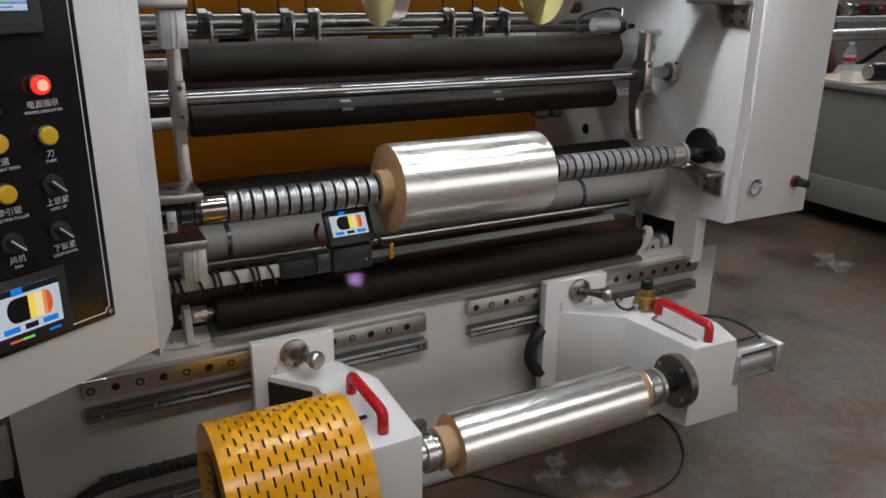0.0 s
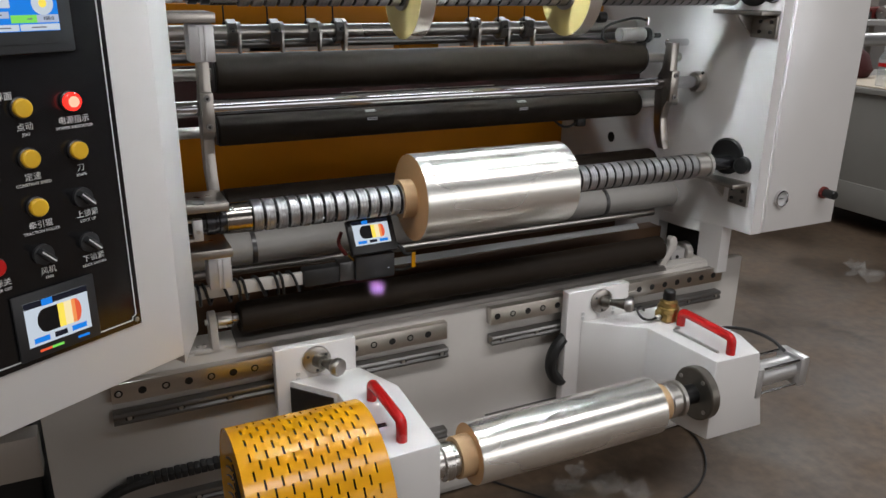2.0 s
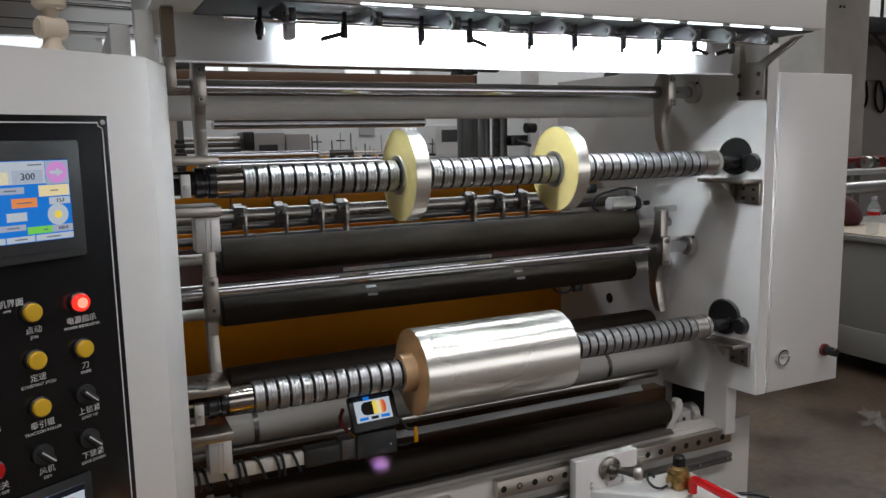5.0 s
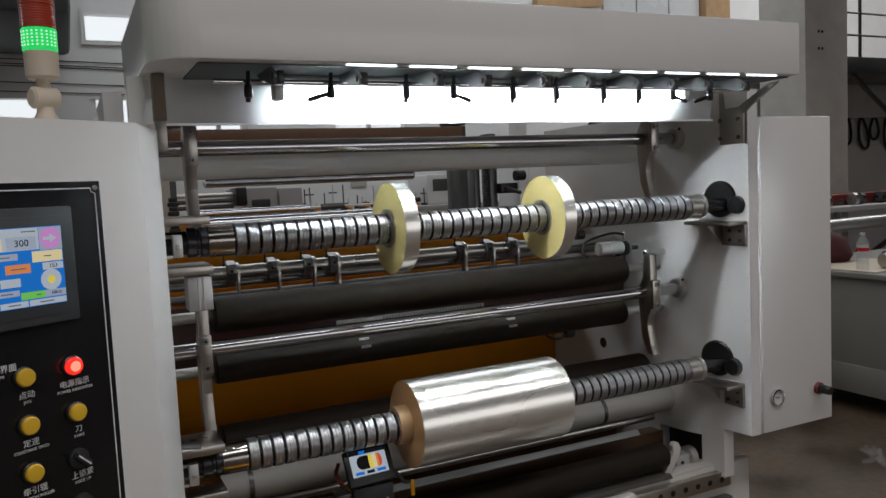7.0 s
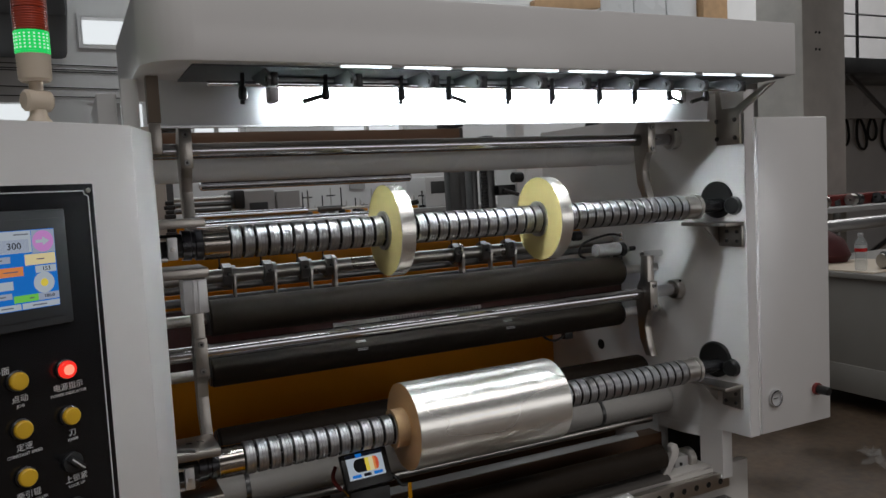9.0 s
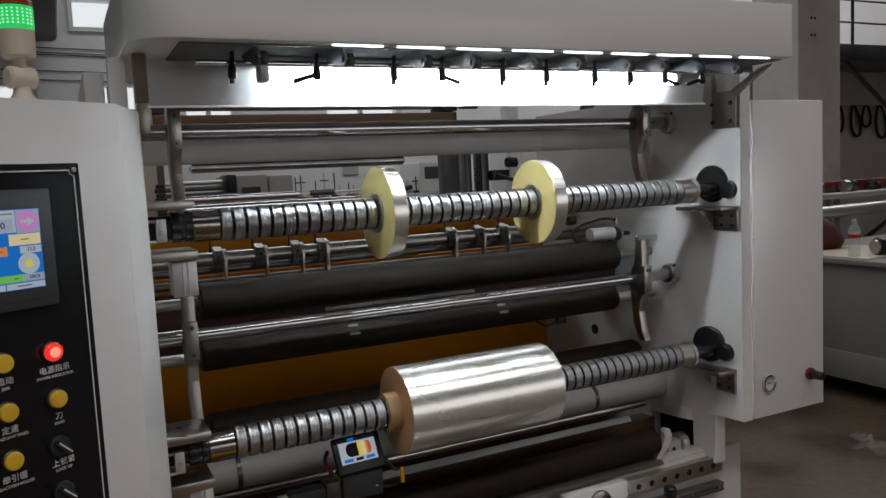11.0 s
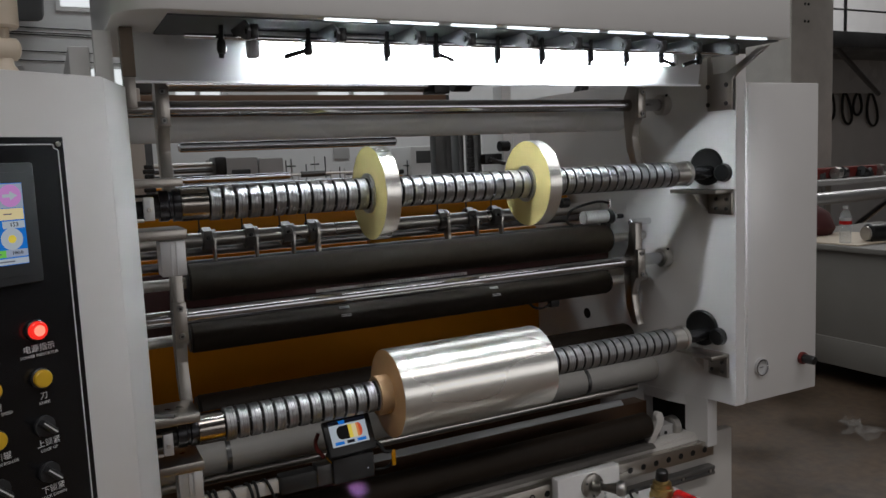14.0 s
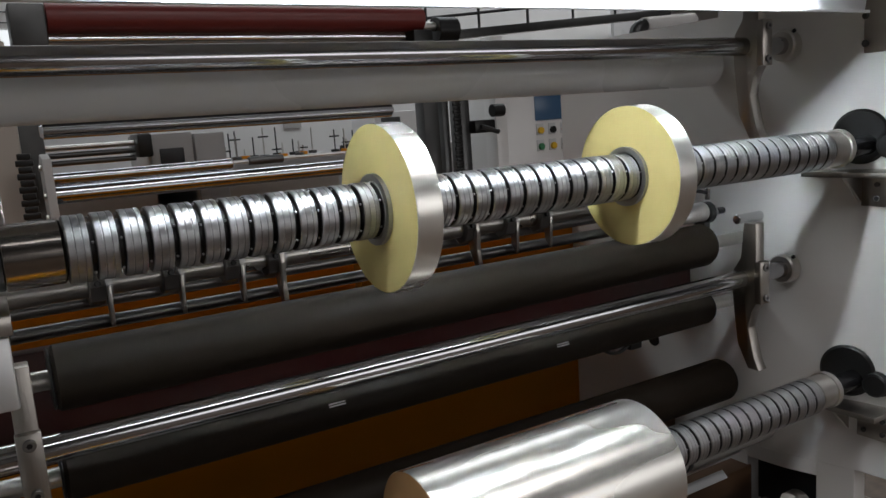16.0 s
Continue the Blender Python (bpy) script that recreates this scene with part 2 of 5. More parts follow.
# ---- the hall ----
solo("floor", bx(-9, 15, -8, 7, -0.2, 0.0), CONCRETE, "oil-stained brown concrete workshop floor", "floor", kind="structure")
solo("wall_north", bx(-9, 15, 6.0, 6.25, 0, 2.02), WALL, "white plastered workshop wall", "wall", kind="structure")
solo("wall_north_upper", bx(-9, 15, 6.0, 6.25, 2.5, 2.98), WALL, "white plastered wall over the window band", "wall", kind="structure")
solo("wall_north_top", bx(-9, 15, 6.0, 6.25, 3.30, 6.0), WALL, "white plastered wall below the roof", "wall", kind="structure")
solo("wall_north_left", bx(-9, -0.10, 6.0, 6.25, 2.98, 3.30), WALL, "white plastered wall beside the high window", "wall", kind="structure")
solo("wall_north_right", bx(0.62, 15, 6.0, 6.25, 2.98, 3.30), WALL, "white plastered wall beside the high window", "wall", kind="structure")
hw = thing("window_7", "bright high window with a white frame", "window", kind="structure")
part("pane", bx(-0.06, 0.58, 6.12, 6.14, 3.02, 3.26), PANE, hw)
for x0, x1, z0, z1 in ((-0.0995, 0.6195, 2.9805, 3.02), (-0.0995, 0.6195, 3.26, 3.2995), (-0.0995, -0.06, 3.0205, 3.2595), (0.58, 0.6195, 3.0205, 3.2595)):
    part("window_frame", bx(x0, x1, 5.98, 6.2, z0, z1), WALL, hw)
solo("wall_north_side", bx(-9, -4.9, 6.0, 6.25, 2.02, 2.5), WALL, "white plastered workshop wall", "wall", kind="structure")
solo("wall_north_end", bx(5.1, 15, 6.0, 6.25, 2.02, 2.5), WALL, "white plastered workshop wall", "wall", kind="structure")
solo("wall_west", bx(-9.25, -9, -8, 6.25, 0, 6.0), WALL_UNSEEN, "unseen workshop wall coloured dark to cut bounce light", "wall", kind="structure")
solo("wall_east", bx(15, 15.25, -8, 6.25, 0, 6.0), WALL_UNSEEN, "unseen workshop wall coloured dark to cut bounce light", "wall", kind="structure")
solo("wall_south", bx(-9, 15, -8.25, -8, 0, 6.0), WALL_UNSEEN, "unseen workshop wall coloured dark to cut bounce light", "wall", kind="structure")
solo("ceiling", bx(-9.3, 15.3, -8.3, 6.3, 6.0, 6.15), CEIL, "grey sheet-metal workshop roof", "ceiling", kind="structure")
# window band: panes with plastered piers between them
WINDOWS = ((-4.9, -3.4), (-3.0, -1.9), (-1.5, -0.40), (-0.07, 0.45), (0.80, 1.33), (2.20, 3.07))
for i, (x0, x1) in enumerate(WINDOWS):
    w = thing("window_%d" % (i + 1), "bright window in the workshop wall", "window", kind="structure")
    part("window_frame", bx(x0, x0 + 0.05, 6.02, 6.2, 2.02, 2.5), WALL, w)
    part("pane", bx(x0 + 0.05, (x0 + x1) / 2 - 0.02, 6.12, 6.14, 2.02, 2.5), PANE, w)
    part("mullion", bx((x0 + x1) / 2 - 0.02, (x0 + x1) / 2 + 0.02, 6.06, 6.18, 2.02, 2.5), GREY, w)
    part("pane", bx((x0 + x1) / 2 + 0.02, x1 - 0.05, 6.12, 6.14, 2.02, 2.5), PANE, w)
    part("window_frame", bx(x1 - 0.05, x1, 6.02, 6.2, 2.02, 2.5), WALL, w)
    x2 = WINDOWS[i + 1][0] if i + 1 < len(WINDOWS) else 5.1
    solo("wall_pier_%d" % (i + 1), bx(x1, x2, 6.0, 6.25, 2.02, 2.5), WALL, "white plastered pier between windows", "wall", kind="structure")
pil = solo("pillar", bx(5.55, 6.10, 3.0, 3.5, 0, 6.0, 0.01), PILLAR, "bare grey concrete pillar with a patched face", "pillar", kind="structure")
for z in (2.606, 2.753):
    for x in (5.715, 5.76):
        part("bolt_hole", bar((x, 2.999, z), (x, 2.992, z), 0.012, 8), BLACK, pil)
# timber post, lintel and boards high on the far wall
solo("timber_post", bx(7.26, 7.68, 5.86, 5.995, 2.82, 5.9, 0.01), WOOD, "brown timber post against the far wall", "post")
tf = thing("window_8", "small bright window under a brown timber lintel", "window", kind="structure")
part("lintel", prism([(4.70, 3.52), (5.64, 3.62), (5.64, 3.80), (4.70, 3.66)], 0.10, Matrix.Translation((0, 5.89, 0)), 0.006), WOOD, tf, "brown timber lintel")
part("pane", bx(5.18, 5.62, 5.955, 5.985, 3.32, 3.54), PANE, tf)
part("mullion", bx(5.38, 5.42, 5.93, 5.954, 3.32, 3.54), BLACK, tf)
for x in (5.70, 6.22, 6.74):
    solo("wall_board", bx(x, x + 0.50, 5.962, 5.994, 2.82, 5.6, 0.006), GALV, "pale grey-green board on the far wall", "board", "wall boards", kind="structure")
solo("duct", bx(-7, -0.20, 4.2, 5.9, 2.86, 4.6, 0.05), CEIL, "dark grey sheet duct below the roof", "duct", kind="structure")


# ---- machine frame ----
XI = 1.485      # inner face of the side plate
frame_r = thing("slitting_machine", "white painted film slitting machine with orange inner panels", "slitting machine", m=pose(0.62, 0.4, 0))
def XP(y):
    """Inner face of the side plate, which toes in towards the rear."""
    pts = ((-0.083, 1.488), (0.0, 1.477), (0.10, 1.452), (0.16, 1.434), (0.25, 1.422), (0.5, 1.416), (0.875, 1.41))
    for (a, u), (c, w) in zip(pts, pts[1:]):
        if y <= c:
            return u + (w - u) * max(0.0, y - a) / (c - a)
    return 1.41


def plate_strip(y0, y1, z0, z1, bm=None):
    b = bmesh.new()
    ys = [y0] + [y for y in (-0.04, 0.0, 0.05, 0.10, 0.13, 0.16, 0.20, 0.25, 0.35, 0.5, 0.7) if y0 + 0.004 < y < y1 - 0.004] + [y1]
    rows = [[b.verts.new(c) for c in ((XP(y), y, z0), (XP(y), y, z1), (XP(y) + 0.04, y, z1), (XP(y) + 0.04, y, z0))] for y in ys]
    for p, q in zip(rows, rows[1:]):
        for k in range(4):
            b.faces.new((p[k], p[(k + 1) % 4], q[(k + 1) % 4], q[k]))
    b.faces.new(rows[0][::-1])
    b.faces.new(rows[-1])
    bmesh.ops.recalc_face_normals(b, faces=b.faces[:])
    return join(bm, b)


b = plate_strip(-0.083, 0.32, 0.757, 1.80)
plate_strip(0.3201, 0.875, 0.757, 1.757, bm=b)
part("side_plate", b, WHITE, frame_r)
for y0, y1, z0, z1 in ((0.016, 0.092, 0.60, 0.7565), (0.2505, 0.875, 0.0, 0.7565), (0.0925, 0.25, 0.0, 0.605), (0.0925, 0.25, 0.722, 0.7565)):
    part("lower_plate", plate_strip(y0, y1, z0, z1), WHITE, frame_r)
# solid black box fills the cut-out, its darkness put into the colour
part("recess", bx(1.462, 1.58, 0.085, 0.26, 0.595, 0.732), BLACK, frame_r, "solid black box for the dark side plate cut-out")
part("hole", bar((XP(0.54) - 0.0015, 0.54, 0.955), (XP(0.54) + 0.01, 0.54, 0.955), 0.019), BLACK, frame_r, "small round black hole")
cover = thing("side_cover", "white sheet-metal cover box on the machine side, slightly dented", "machine cover", m=pose(1.64, 0.1, 0.78))
part("cover_body", bx(XI + 0.0402, 1.832, -0.090, 0.58, 0.760, 1.719, 0.004), WHITE, cover)
part("cover_front", bx(XI + 0.0425, 1.830, -0.0925, -0.0905, 0.762, 1.717, 0.0008), WHITE, cover)

# gauge and push knob on the cover
g = thing("pressure_gauge", "small round pressure gauge with a chrome rim", "gauge", m=pose(1.581, -0.09, 0.866))
gm = pose(1.581, -0.090, 0.866, 0, 0, -90)
part("rim", lathe([(0, 0.026), (0.012, 0.026), (0.014, 0.023), (0.010, 0.021), (0, 0.021)], gm, 28), CHROME, g)
part("dial", lathe([(0, 0), (0, 0.021), (0.006, 0.021), (0.006, 0)], gm, 28), GALV, g, "pale dial")
part("needle", bx(1.573, 1.589, -0.0978, -0.0965, 0.865, 0.867), BLACK, g)
g = thing("regulator_knob", "black push knob with a red collar", "knob", m=pose(1.765, -0.09, 0.866))
gm = pose(1.765, -0.088, 0.866, 0, 0, -90)
part("collar", lathe([(0, 0), (0, 0.019), (0.014, 0.019), (0.014, 0)], gm, 20), MAROON, g, "dark red collar")
part("grip", lathe([(0.014, 0), (0.014, 0.014), (0.05, 0.0135), (0.053, 0.011), (0.053, 0)], gm, 20), BLACK, g)

# left side plate, mostly behind the control cabinet
part("side_plate", bx(-0.24, -0.20, 0.085, 1.0, 0.0, 1.80, 0.003), WHITE, frame_r)


# ---- canopy ----
canopy = thing("canopy", "white sheet-metal canopy with a rounded corner over the winder", "machine canopy", m=pose(0.63, -0.1, 1.81))


def rounded_plan(x0, x1, y0, y1, r, n=8):
    pts = [(x0 + r - r * math.cos(a), y0 + r - r * math.sin(a)) for a in [math.pi / 2 * i / n for i in range(n + 1)]]
    return pts + [(x1, y0), (x1, y1), (x0, y1)]


XYZ = Matrix(((1, 0, 0, 0), (0, 0, 1, 0), (0, 1, 0, 0), (0, 0, 0, 1)))  # outline (x, y), high along z
pts = rounded_plan(-0.178, 1.446, -0.30, 0.30, 0.09)
part("hood", prism(pts, 0.135, Matrix.Translation((0, 0, 1.808)) @ XYZ, 0.004), WHITE, canopy)
# added dark sheet keeps the lamp from bleaching the hood underside
part("shade_sheet", bx(-0.09, 1.44, -0.268, -0.062, 1.8045, 1.8075), CEIL, canopy, "dark sheet added to dim the hood underside")
# emission draws the bright broken line along the hood's lower edge
for i in range(9):
    part("bright_strip", bx(0.19 + i * 0.135, 0.295 + i * 0.135, -0.288, -0.281, 1.8045, 1.8075, 0.0008), STRIP, canopy, "short glowing strip")
part("corner_post", bx(-0.20, -0.168, -0.07, -0.03, 1.698, 1.808), WHITE, canopy)
part("side_strip", bx(-0.158, -0.135, -0.13, -0.10, 1.715, 1.806), BRONZE, canopy, "bronze-coloured upright strip")
part("end_strip", bx(-0.158, -0.137, -0.132, -0.112, 1.655, 1.714, 0.001), BRUSHED, canopy)

refl = thing("lamp_reflector", "stainless reflector sheet under the canopy", "reflector", m=pose(0.6, -0.05, 1.72))
part("sheet", prism([(-0.06, 1.808), (-0.045, 1.714), (-0.030, 1.714), (-0.045, 1.808)], 1.53, Matrix.Translation((-0.15, 0, 0)) @ YZ, 0.001), REFLECT, refl)
part("lip", bx(-0.15, 1.38, -0.055, -0.0455, 1.711, 1.7155), SHEET, refl)
lamp = thing("tube_lamp", "lit white fluorescent tube lamp under the canopy", "lamp", m=pose(0.66, -0.12, 1.79))
part("tube", rod(0.11, 1.215, -0.105, 1.772, 0.012, 20), TUBE, lamp)
part("housing", bx(0.095, 1.22, -0.158, -0.068, 1.787, 1.803, 0.003), ALU, lamp)
for x in (0.085, 1.212):
    part("end_cap", bx(x, x + 0.022, -0.122, -0.083, 1.757, 1.795, 0.006), GREY, lamp)

# web clamps along a rail under the canopy
solo("clamp_rail", rod(-0.05, 1.40, -0.17, 1.786, 0.006, 12), CHROME, "thin chrome rail under the canopy", "rail")


def web_clamp(x, turn):
    c = thing("web_clamp", "small dull clamp plate with a black lever under the canopy", "clamp", "clamps under the canopy", pose(x, -0.19, 1.795))
    part("bracket", prism([(-0.14, 1.8042), (-0.252, 1.8042), (-0.278, 1.790), (-0.284, 1.780), (-0.278, 1.770), (-0.266, 1.767), (-0.25, 1.770), (-0.15, 1.797)], 0.005, Matrix.Translation((x, 0, 0)) @ YZ), ZINC, c, "", False)
    part("block", bx(x + 0.005, x + 0.020, -0.280, -0.256, 1.768, 1.794, 0.003), BLACK, c)
    part("bolt", rod(x - 0.004, x, -0.270, 1.781, 0.006, 10, 0.001), BLACK, c)
    px = x - 0.030
    part("post", bar((px + 0.002, -0.19, 1.806), (px, -0.19, 1.770), 0.0045, 8), BLACK, c)
    part("hub", lathe([(1.752, 0), (1.752, 0.0075), (1.760, 0.0095), (1.774, 0.0080), (1.780, 0.0055), (1.780, 0)], pose(px, -0.19, 0, 0, -90, 0), 12), BLACK, c)
    if turn is None:
        e = (px - 0.001, -0.186, 1.744)
    else:
        e = (px + 0.048 * math.cos(turn), -0.19 + 0.048 * math.sin(turn), 1.750)
    part("lever", bar((px, -0.19, 1.763), e, 0.0052, 8), BLACK, c)


for x, turn in ((0.045, None), (0.215, 2.9), (0.385, None), (0.500, 0.2), (0.655, None), (0.775, None), (0.915, None), (1.025, None), (1.138, 0.1), (1.265, 3.0)):
    web_clamp(x, turn)

# bolted bracket that carries the canopy
br = thing("canopy_bracket", "brushed steel bracket bolted to the side plate under the canopy", "bracket", m=pose(1.47, -0.03, 1.70))
out = [(0.025, 1.643), (-0.080, 1.643), (-0.080, 1.730), (-0.098, 1.744), (-0.205, 1.806), (-0.172, 1.806), (-0.06, 1.750), (-0.008, 1.750), (-0.003, 1.806), (0.025, 1.806)]
part("plate", prism(out, 0.010, Matrix.Translation((XI - 0.011, 0, 0)) @ YZ, 0.0012), BRUSHED, br)
for y in (0.008, -0.062):
    for z in (1.662, 1.715):
        part("bolt", rod(XI - 0.017, XI - 0.010, y, z, 0.007, 10), DARKSTEEL, br)
solo("edge_strip", bx(XI - 0.004, XI - 0.0005, -0.0815, -0.0805, 1.64, 1.73), DARKSTEEL, "dark strip on the side plate's edge", "trim", kind="structure")


# ---- winding shafts ----
RING = None


def winding_shaft(y, z):
    global RING
    s = thing("winding_shaft", "steel slip-ring winding shaft with many grooved rings", "winding shaft", "winding shafts", pose(0.67, y, z))
    part("core_bar", rod(-0.01, 1.322, y, z, 0.0275, 24), BLACK, s, "dark inner bar")
    if RING is None:
        me = bpy.data.meshes.new("ring")
        w, r = 0.0220, 0.0372
        rb = lathe([(0, 0.026), (0, r - 0.0014), (0.0012, r), (0.0068, r), (0.0072, r - 0.0009), (0.0080, r - 0.0009), (0.0084, r - 0.0002), (0.0148, r - 0.0002), (0.0152, r - 0.0009), (0.0160, r - 0.0009), (0.0164, r), (w - 0.0012, r), (w, r - 0.0014), (w, 0.026)], None, 36)
        for k in range(6):
            a = k * math.pi / 3 + 0.5
            bmesh.ops.create_icosphere(rb, subdivisions=1, radius=0.0018, matrix=Matrix.Translation((w + 0.0030, 0.0342 * math.cos(a), 0.0345 * math.sin(a))))
        rb.to_mesh(me)
        rb.free()
        me.materials.append(RINGSTEEL)
        me.materials.append(BLACK)
        # flanks are coloured black so the gaps between rings read dark
        for f in me.polygons:
            if abs(f.normal.x) > 0.9 and f.center.yz.length < r - 0.0008:
                f.material_index = 1
        me.shade_smooth()
        me.set_sharp_from_angle(angle=radians(35))
        RING = me
    for i in range(47):
        ring = part("ring", RING, None, s)
        ring.matrix_basis = Matrix.Translation((0.002 + 0.028 * i, y, z)) @ Matrix.Rotation(random.random() * 0.35, 4, "X")
    m = Matrix.Translation((0, y, z))
    part("collar", lathe([(-0.058, 0), (-0.058, 0.033), (-0.056, 0.035), (-0.002, 0.035), (0, 0.033), (0, 0)], m, 36), COLLAR, s, "polished collar")
    part("bearing", lathe([(-0.10, 0), (-0.10, 0.033), (-0.082, 0.033), (-0.080, 0.030), (-0.074, 0.030), (-0.072, 0.034), (-0.058, 0.034), (-0.058, 0)], m, 32), BLACKSTEEL, s)
    part("neck", lathe([(-0.20, 0), (-0.20, 0.026), (-0.10, 0.026), (-0.10, 0)], m, 24), BLACK, s)
    part("end_collar", lathe([(1.319, 0), (1.319, 0.034), (1.362, 0.034), (1.363, 0.0375), (1.374, 0.0375), (1.376, 0.034), (1.376, 0)], m, 36), STEEL, s, "polished end collar")
    part("spigot", lathe([(1.376, 0), (1.376, 0.0205), (XP(y) + 0.004, 0.0205), (XP(y) + 0.004, 0)], m, 24), BLACKSTEEL, s)
    # housing on the side plate
    h = thing("shaft_housing", "black round shaft housing on the side plate", "bearing housing", "shaft housings", pose(XI, y - 0.03, z))
    hm = Matrix.Translation((XP(y + 0.014), y + 0.014, z + 0.016)) @ Matrix.Rotation(radians(12), 4, "Z")
    part("bore", lathe([(-0.008, 0), (-0.008, 0.051), (-0.004, 0.056), (0.006, 0.056), (0.006, 0)], hm, 40), BLACK, h)
    hm = Matrix.Translation((XP(y - 0.045), y - 0.045, z - 0.002)) @ Matrix.Rotation(radians(9), 4, "Z")
    part("boss", lathe([(-0.020, 0), (-0.020, 0.021), (-0.017, 0.025), (0.004, 0.025), (0.004, 0)], hm, 28), BLACK, h)
    part("boss_rim", lathe([(-0.004, 0.0245), (-0.004, 0.028), (0.003, 0.028), (0.003, 0.0245)], hm, 28, closed=True), CHROME, h, "thin bright rim")
    # shelf bracket below the shaft end
    k = thing("shaft_bracket", "machined steel shelf bracket below the shaft end", "bracket", "shaft brackets", pose(1.45, y - 0.01, z - 0.1))
    part("shelf", bx(1.410, XI - 0.0005, y - 0.080, y + 0.105, z - 0.062, z - 0.050, 0.002), BRUSHED, k)
    part("back_plate", bx(XI - 0.011, XI - 0.0005, y - 0.079, y + 0.06, z - 0.125, z - 0.0625, 0.001), BRUSHED, k)
    part("gusset", prism([(1.415, z - 0.0625), (XI - 0.012, z - 0.0625), (XI - 0.012, z - 0.118)], 0.008, Matrix.Translation((0, y + 0.01, 0)), 0.001), STEEL, k)
    for yy in (-0.062, -0.022):
        for zz in (-0.080, -0.108):
            part("bolt", rod(XI - 0.017, XI - 0.011, y + yy, z + zz, 0.0055, 8, 0.001), DARKSTEEL, k)
    # jaws and cylinder that lock the near end
    j = thing("shaft_lock", "machined steel lock jaws with a small aluminium air cylinder", "shaft lock", "shaft locks", pose(-0.12, y, z - 0.1))
    part("upper_jaw", bx(-0.21, -0.058, y - 0.075, y + 0.045, z + 0.040, z + 0.058, 0.002), BRUSHED, j)
    part("lower_jaw", bx(-0.21, -0.058, y - 0.075, y + 0.045, z - 0.066, z - 0.046, 0.002), BRUSHED, j)
    part("latch", bx(-0.135, -0.115, y - 0.062, y - 0.045, z - 0.026, z + 0.022, 0.002), ALU, j)
    part("latch_screw", bar((-0.125, y - 0.062, z - 0.004), (-0.125, y - 0.066, z - 0.004), 0.005, 8), STEEL, j)
    for zz in (-0.025, 0.018):
        part("pin", rod(-0.19, -0.135, y - 0.052, z + zz, 0.004, 8, 0.001), STEEL, j)
    part("air_cylinder", bx(-0.112, -0.062, y - 0.068, y - 0.012, z - 0.142, z - 0.068, 0.003), ALU, j, "ribbed aluminium air cylinder")
    part("rib", bx(-0.082, -0.079, y - 0.071, y - 0.067, z - 0.140, z - 0.070), ALU, j)
    part("rib", bx(-0.092, -0.089, y - 0.071, y - 0.067, z - 0.140, z - 0.070), ALU, j)


winding_shaft(0.0, 1.463)
winding_shaft(0.018, 0.966)
ZU, ZL, YL = 1.463, 0.966, 0.018
solo("loose_pin", bar((-0.165, -0.045, 1.0335), (-0.112, -0.078, 1.0335), 0.0045, 10), MIDSTEEL, "thin steel pin lying on the lower lock jaw", "pin")


def film_disc(x, w, r):
    m = Matrix.Translation((x, 0, ZU))
    d = thing("film_disc", "narrow disc of pale yellow clear film wound on the upper shaft", "film roll", "film discs", pose(x, 0, ZU))
    part("film", lathe([(0.0, r - 0.0008), (0.0008, r), (w - 0.0008, r), (w, r - 0.0008)], m, 72), FILM, d, "glossy silver outer face")
    part("edge", lathe([(0.0001, r - 0.0008), (0.0, 0.047)], m, 72), FILM_YELLOW, d, "pale yellow edge of film layers")
    part("edge", lathe([(w, 0.047), (w - 0.0001, r - 0.0008)], m, 72), FILM_YELLOW, d)
    part("core", lathe([(-0.006, 0.0385), (-0.006, 0.047), (w + 0.006, 0.047), (w + 0.006, 0.0385)], m, 48, closed=True), RINGSTEEL, d, "grey core ring")


film_disc(0.372, 0.036, 0.111)
film_disc(0.815, 0.036, 0.111)


def film_roll(x0, x1, y, z, r, core0, core1, rc, label, group=""):
    m = Matrix.Translation((0, y, z))
    d = thing("film_roll", label, "film roll", group, pose((x0 + x1) / 2, y, z))
    part("film", lathe([(x0, r - 0.001), (x0 + 0.001, r), (x1 - 0.001, r), (x1, r - 0.001)], m, 96), FILM, d, "glossy silver clear film")
    part("edge", lathe([(x0, r - 0.001), (x0 + 0.0002, rc)], m, 72), FILM_EDGE, d, "tan edge of film layers")
    part("edge", lathe([(x1 - 0.0002, rc), (x1, r - 0.001)], m, 72), FILM_EDGE, d)
    part("core", lathe([(core0, 0.0385), (core0, rc), (core1, rc), (core1, 0.0385)], m, 48, closed=True), CARD, d, "brown cardboard core")


film_roll(0.400, 0.838, YL, ZL, 0.110, 0.368, 0.85, 0.048, "wide roll of clear film on the lower shaft")


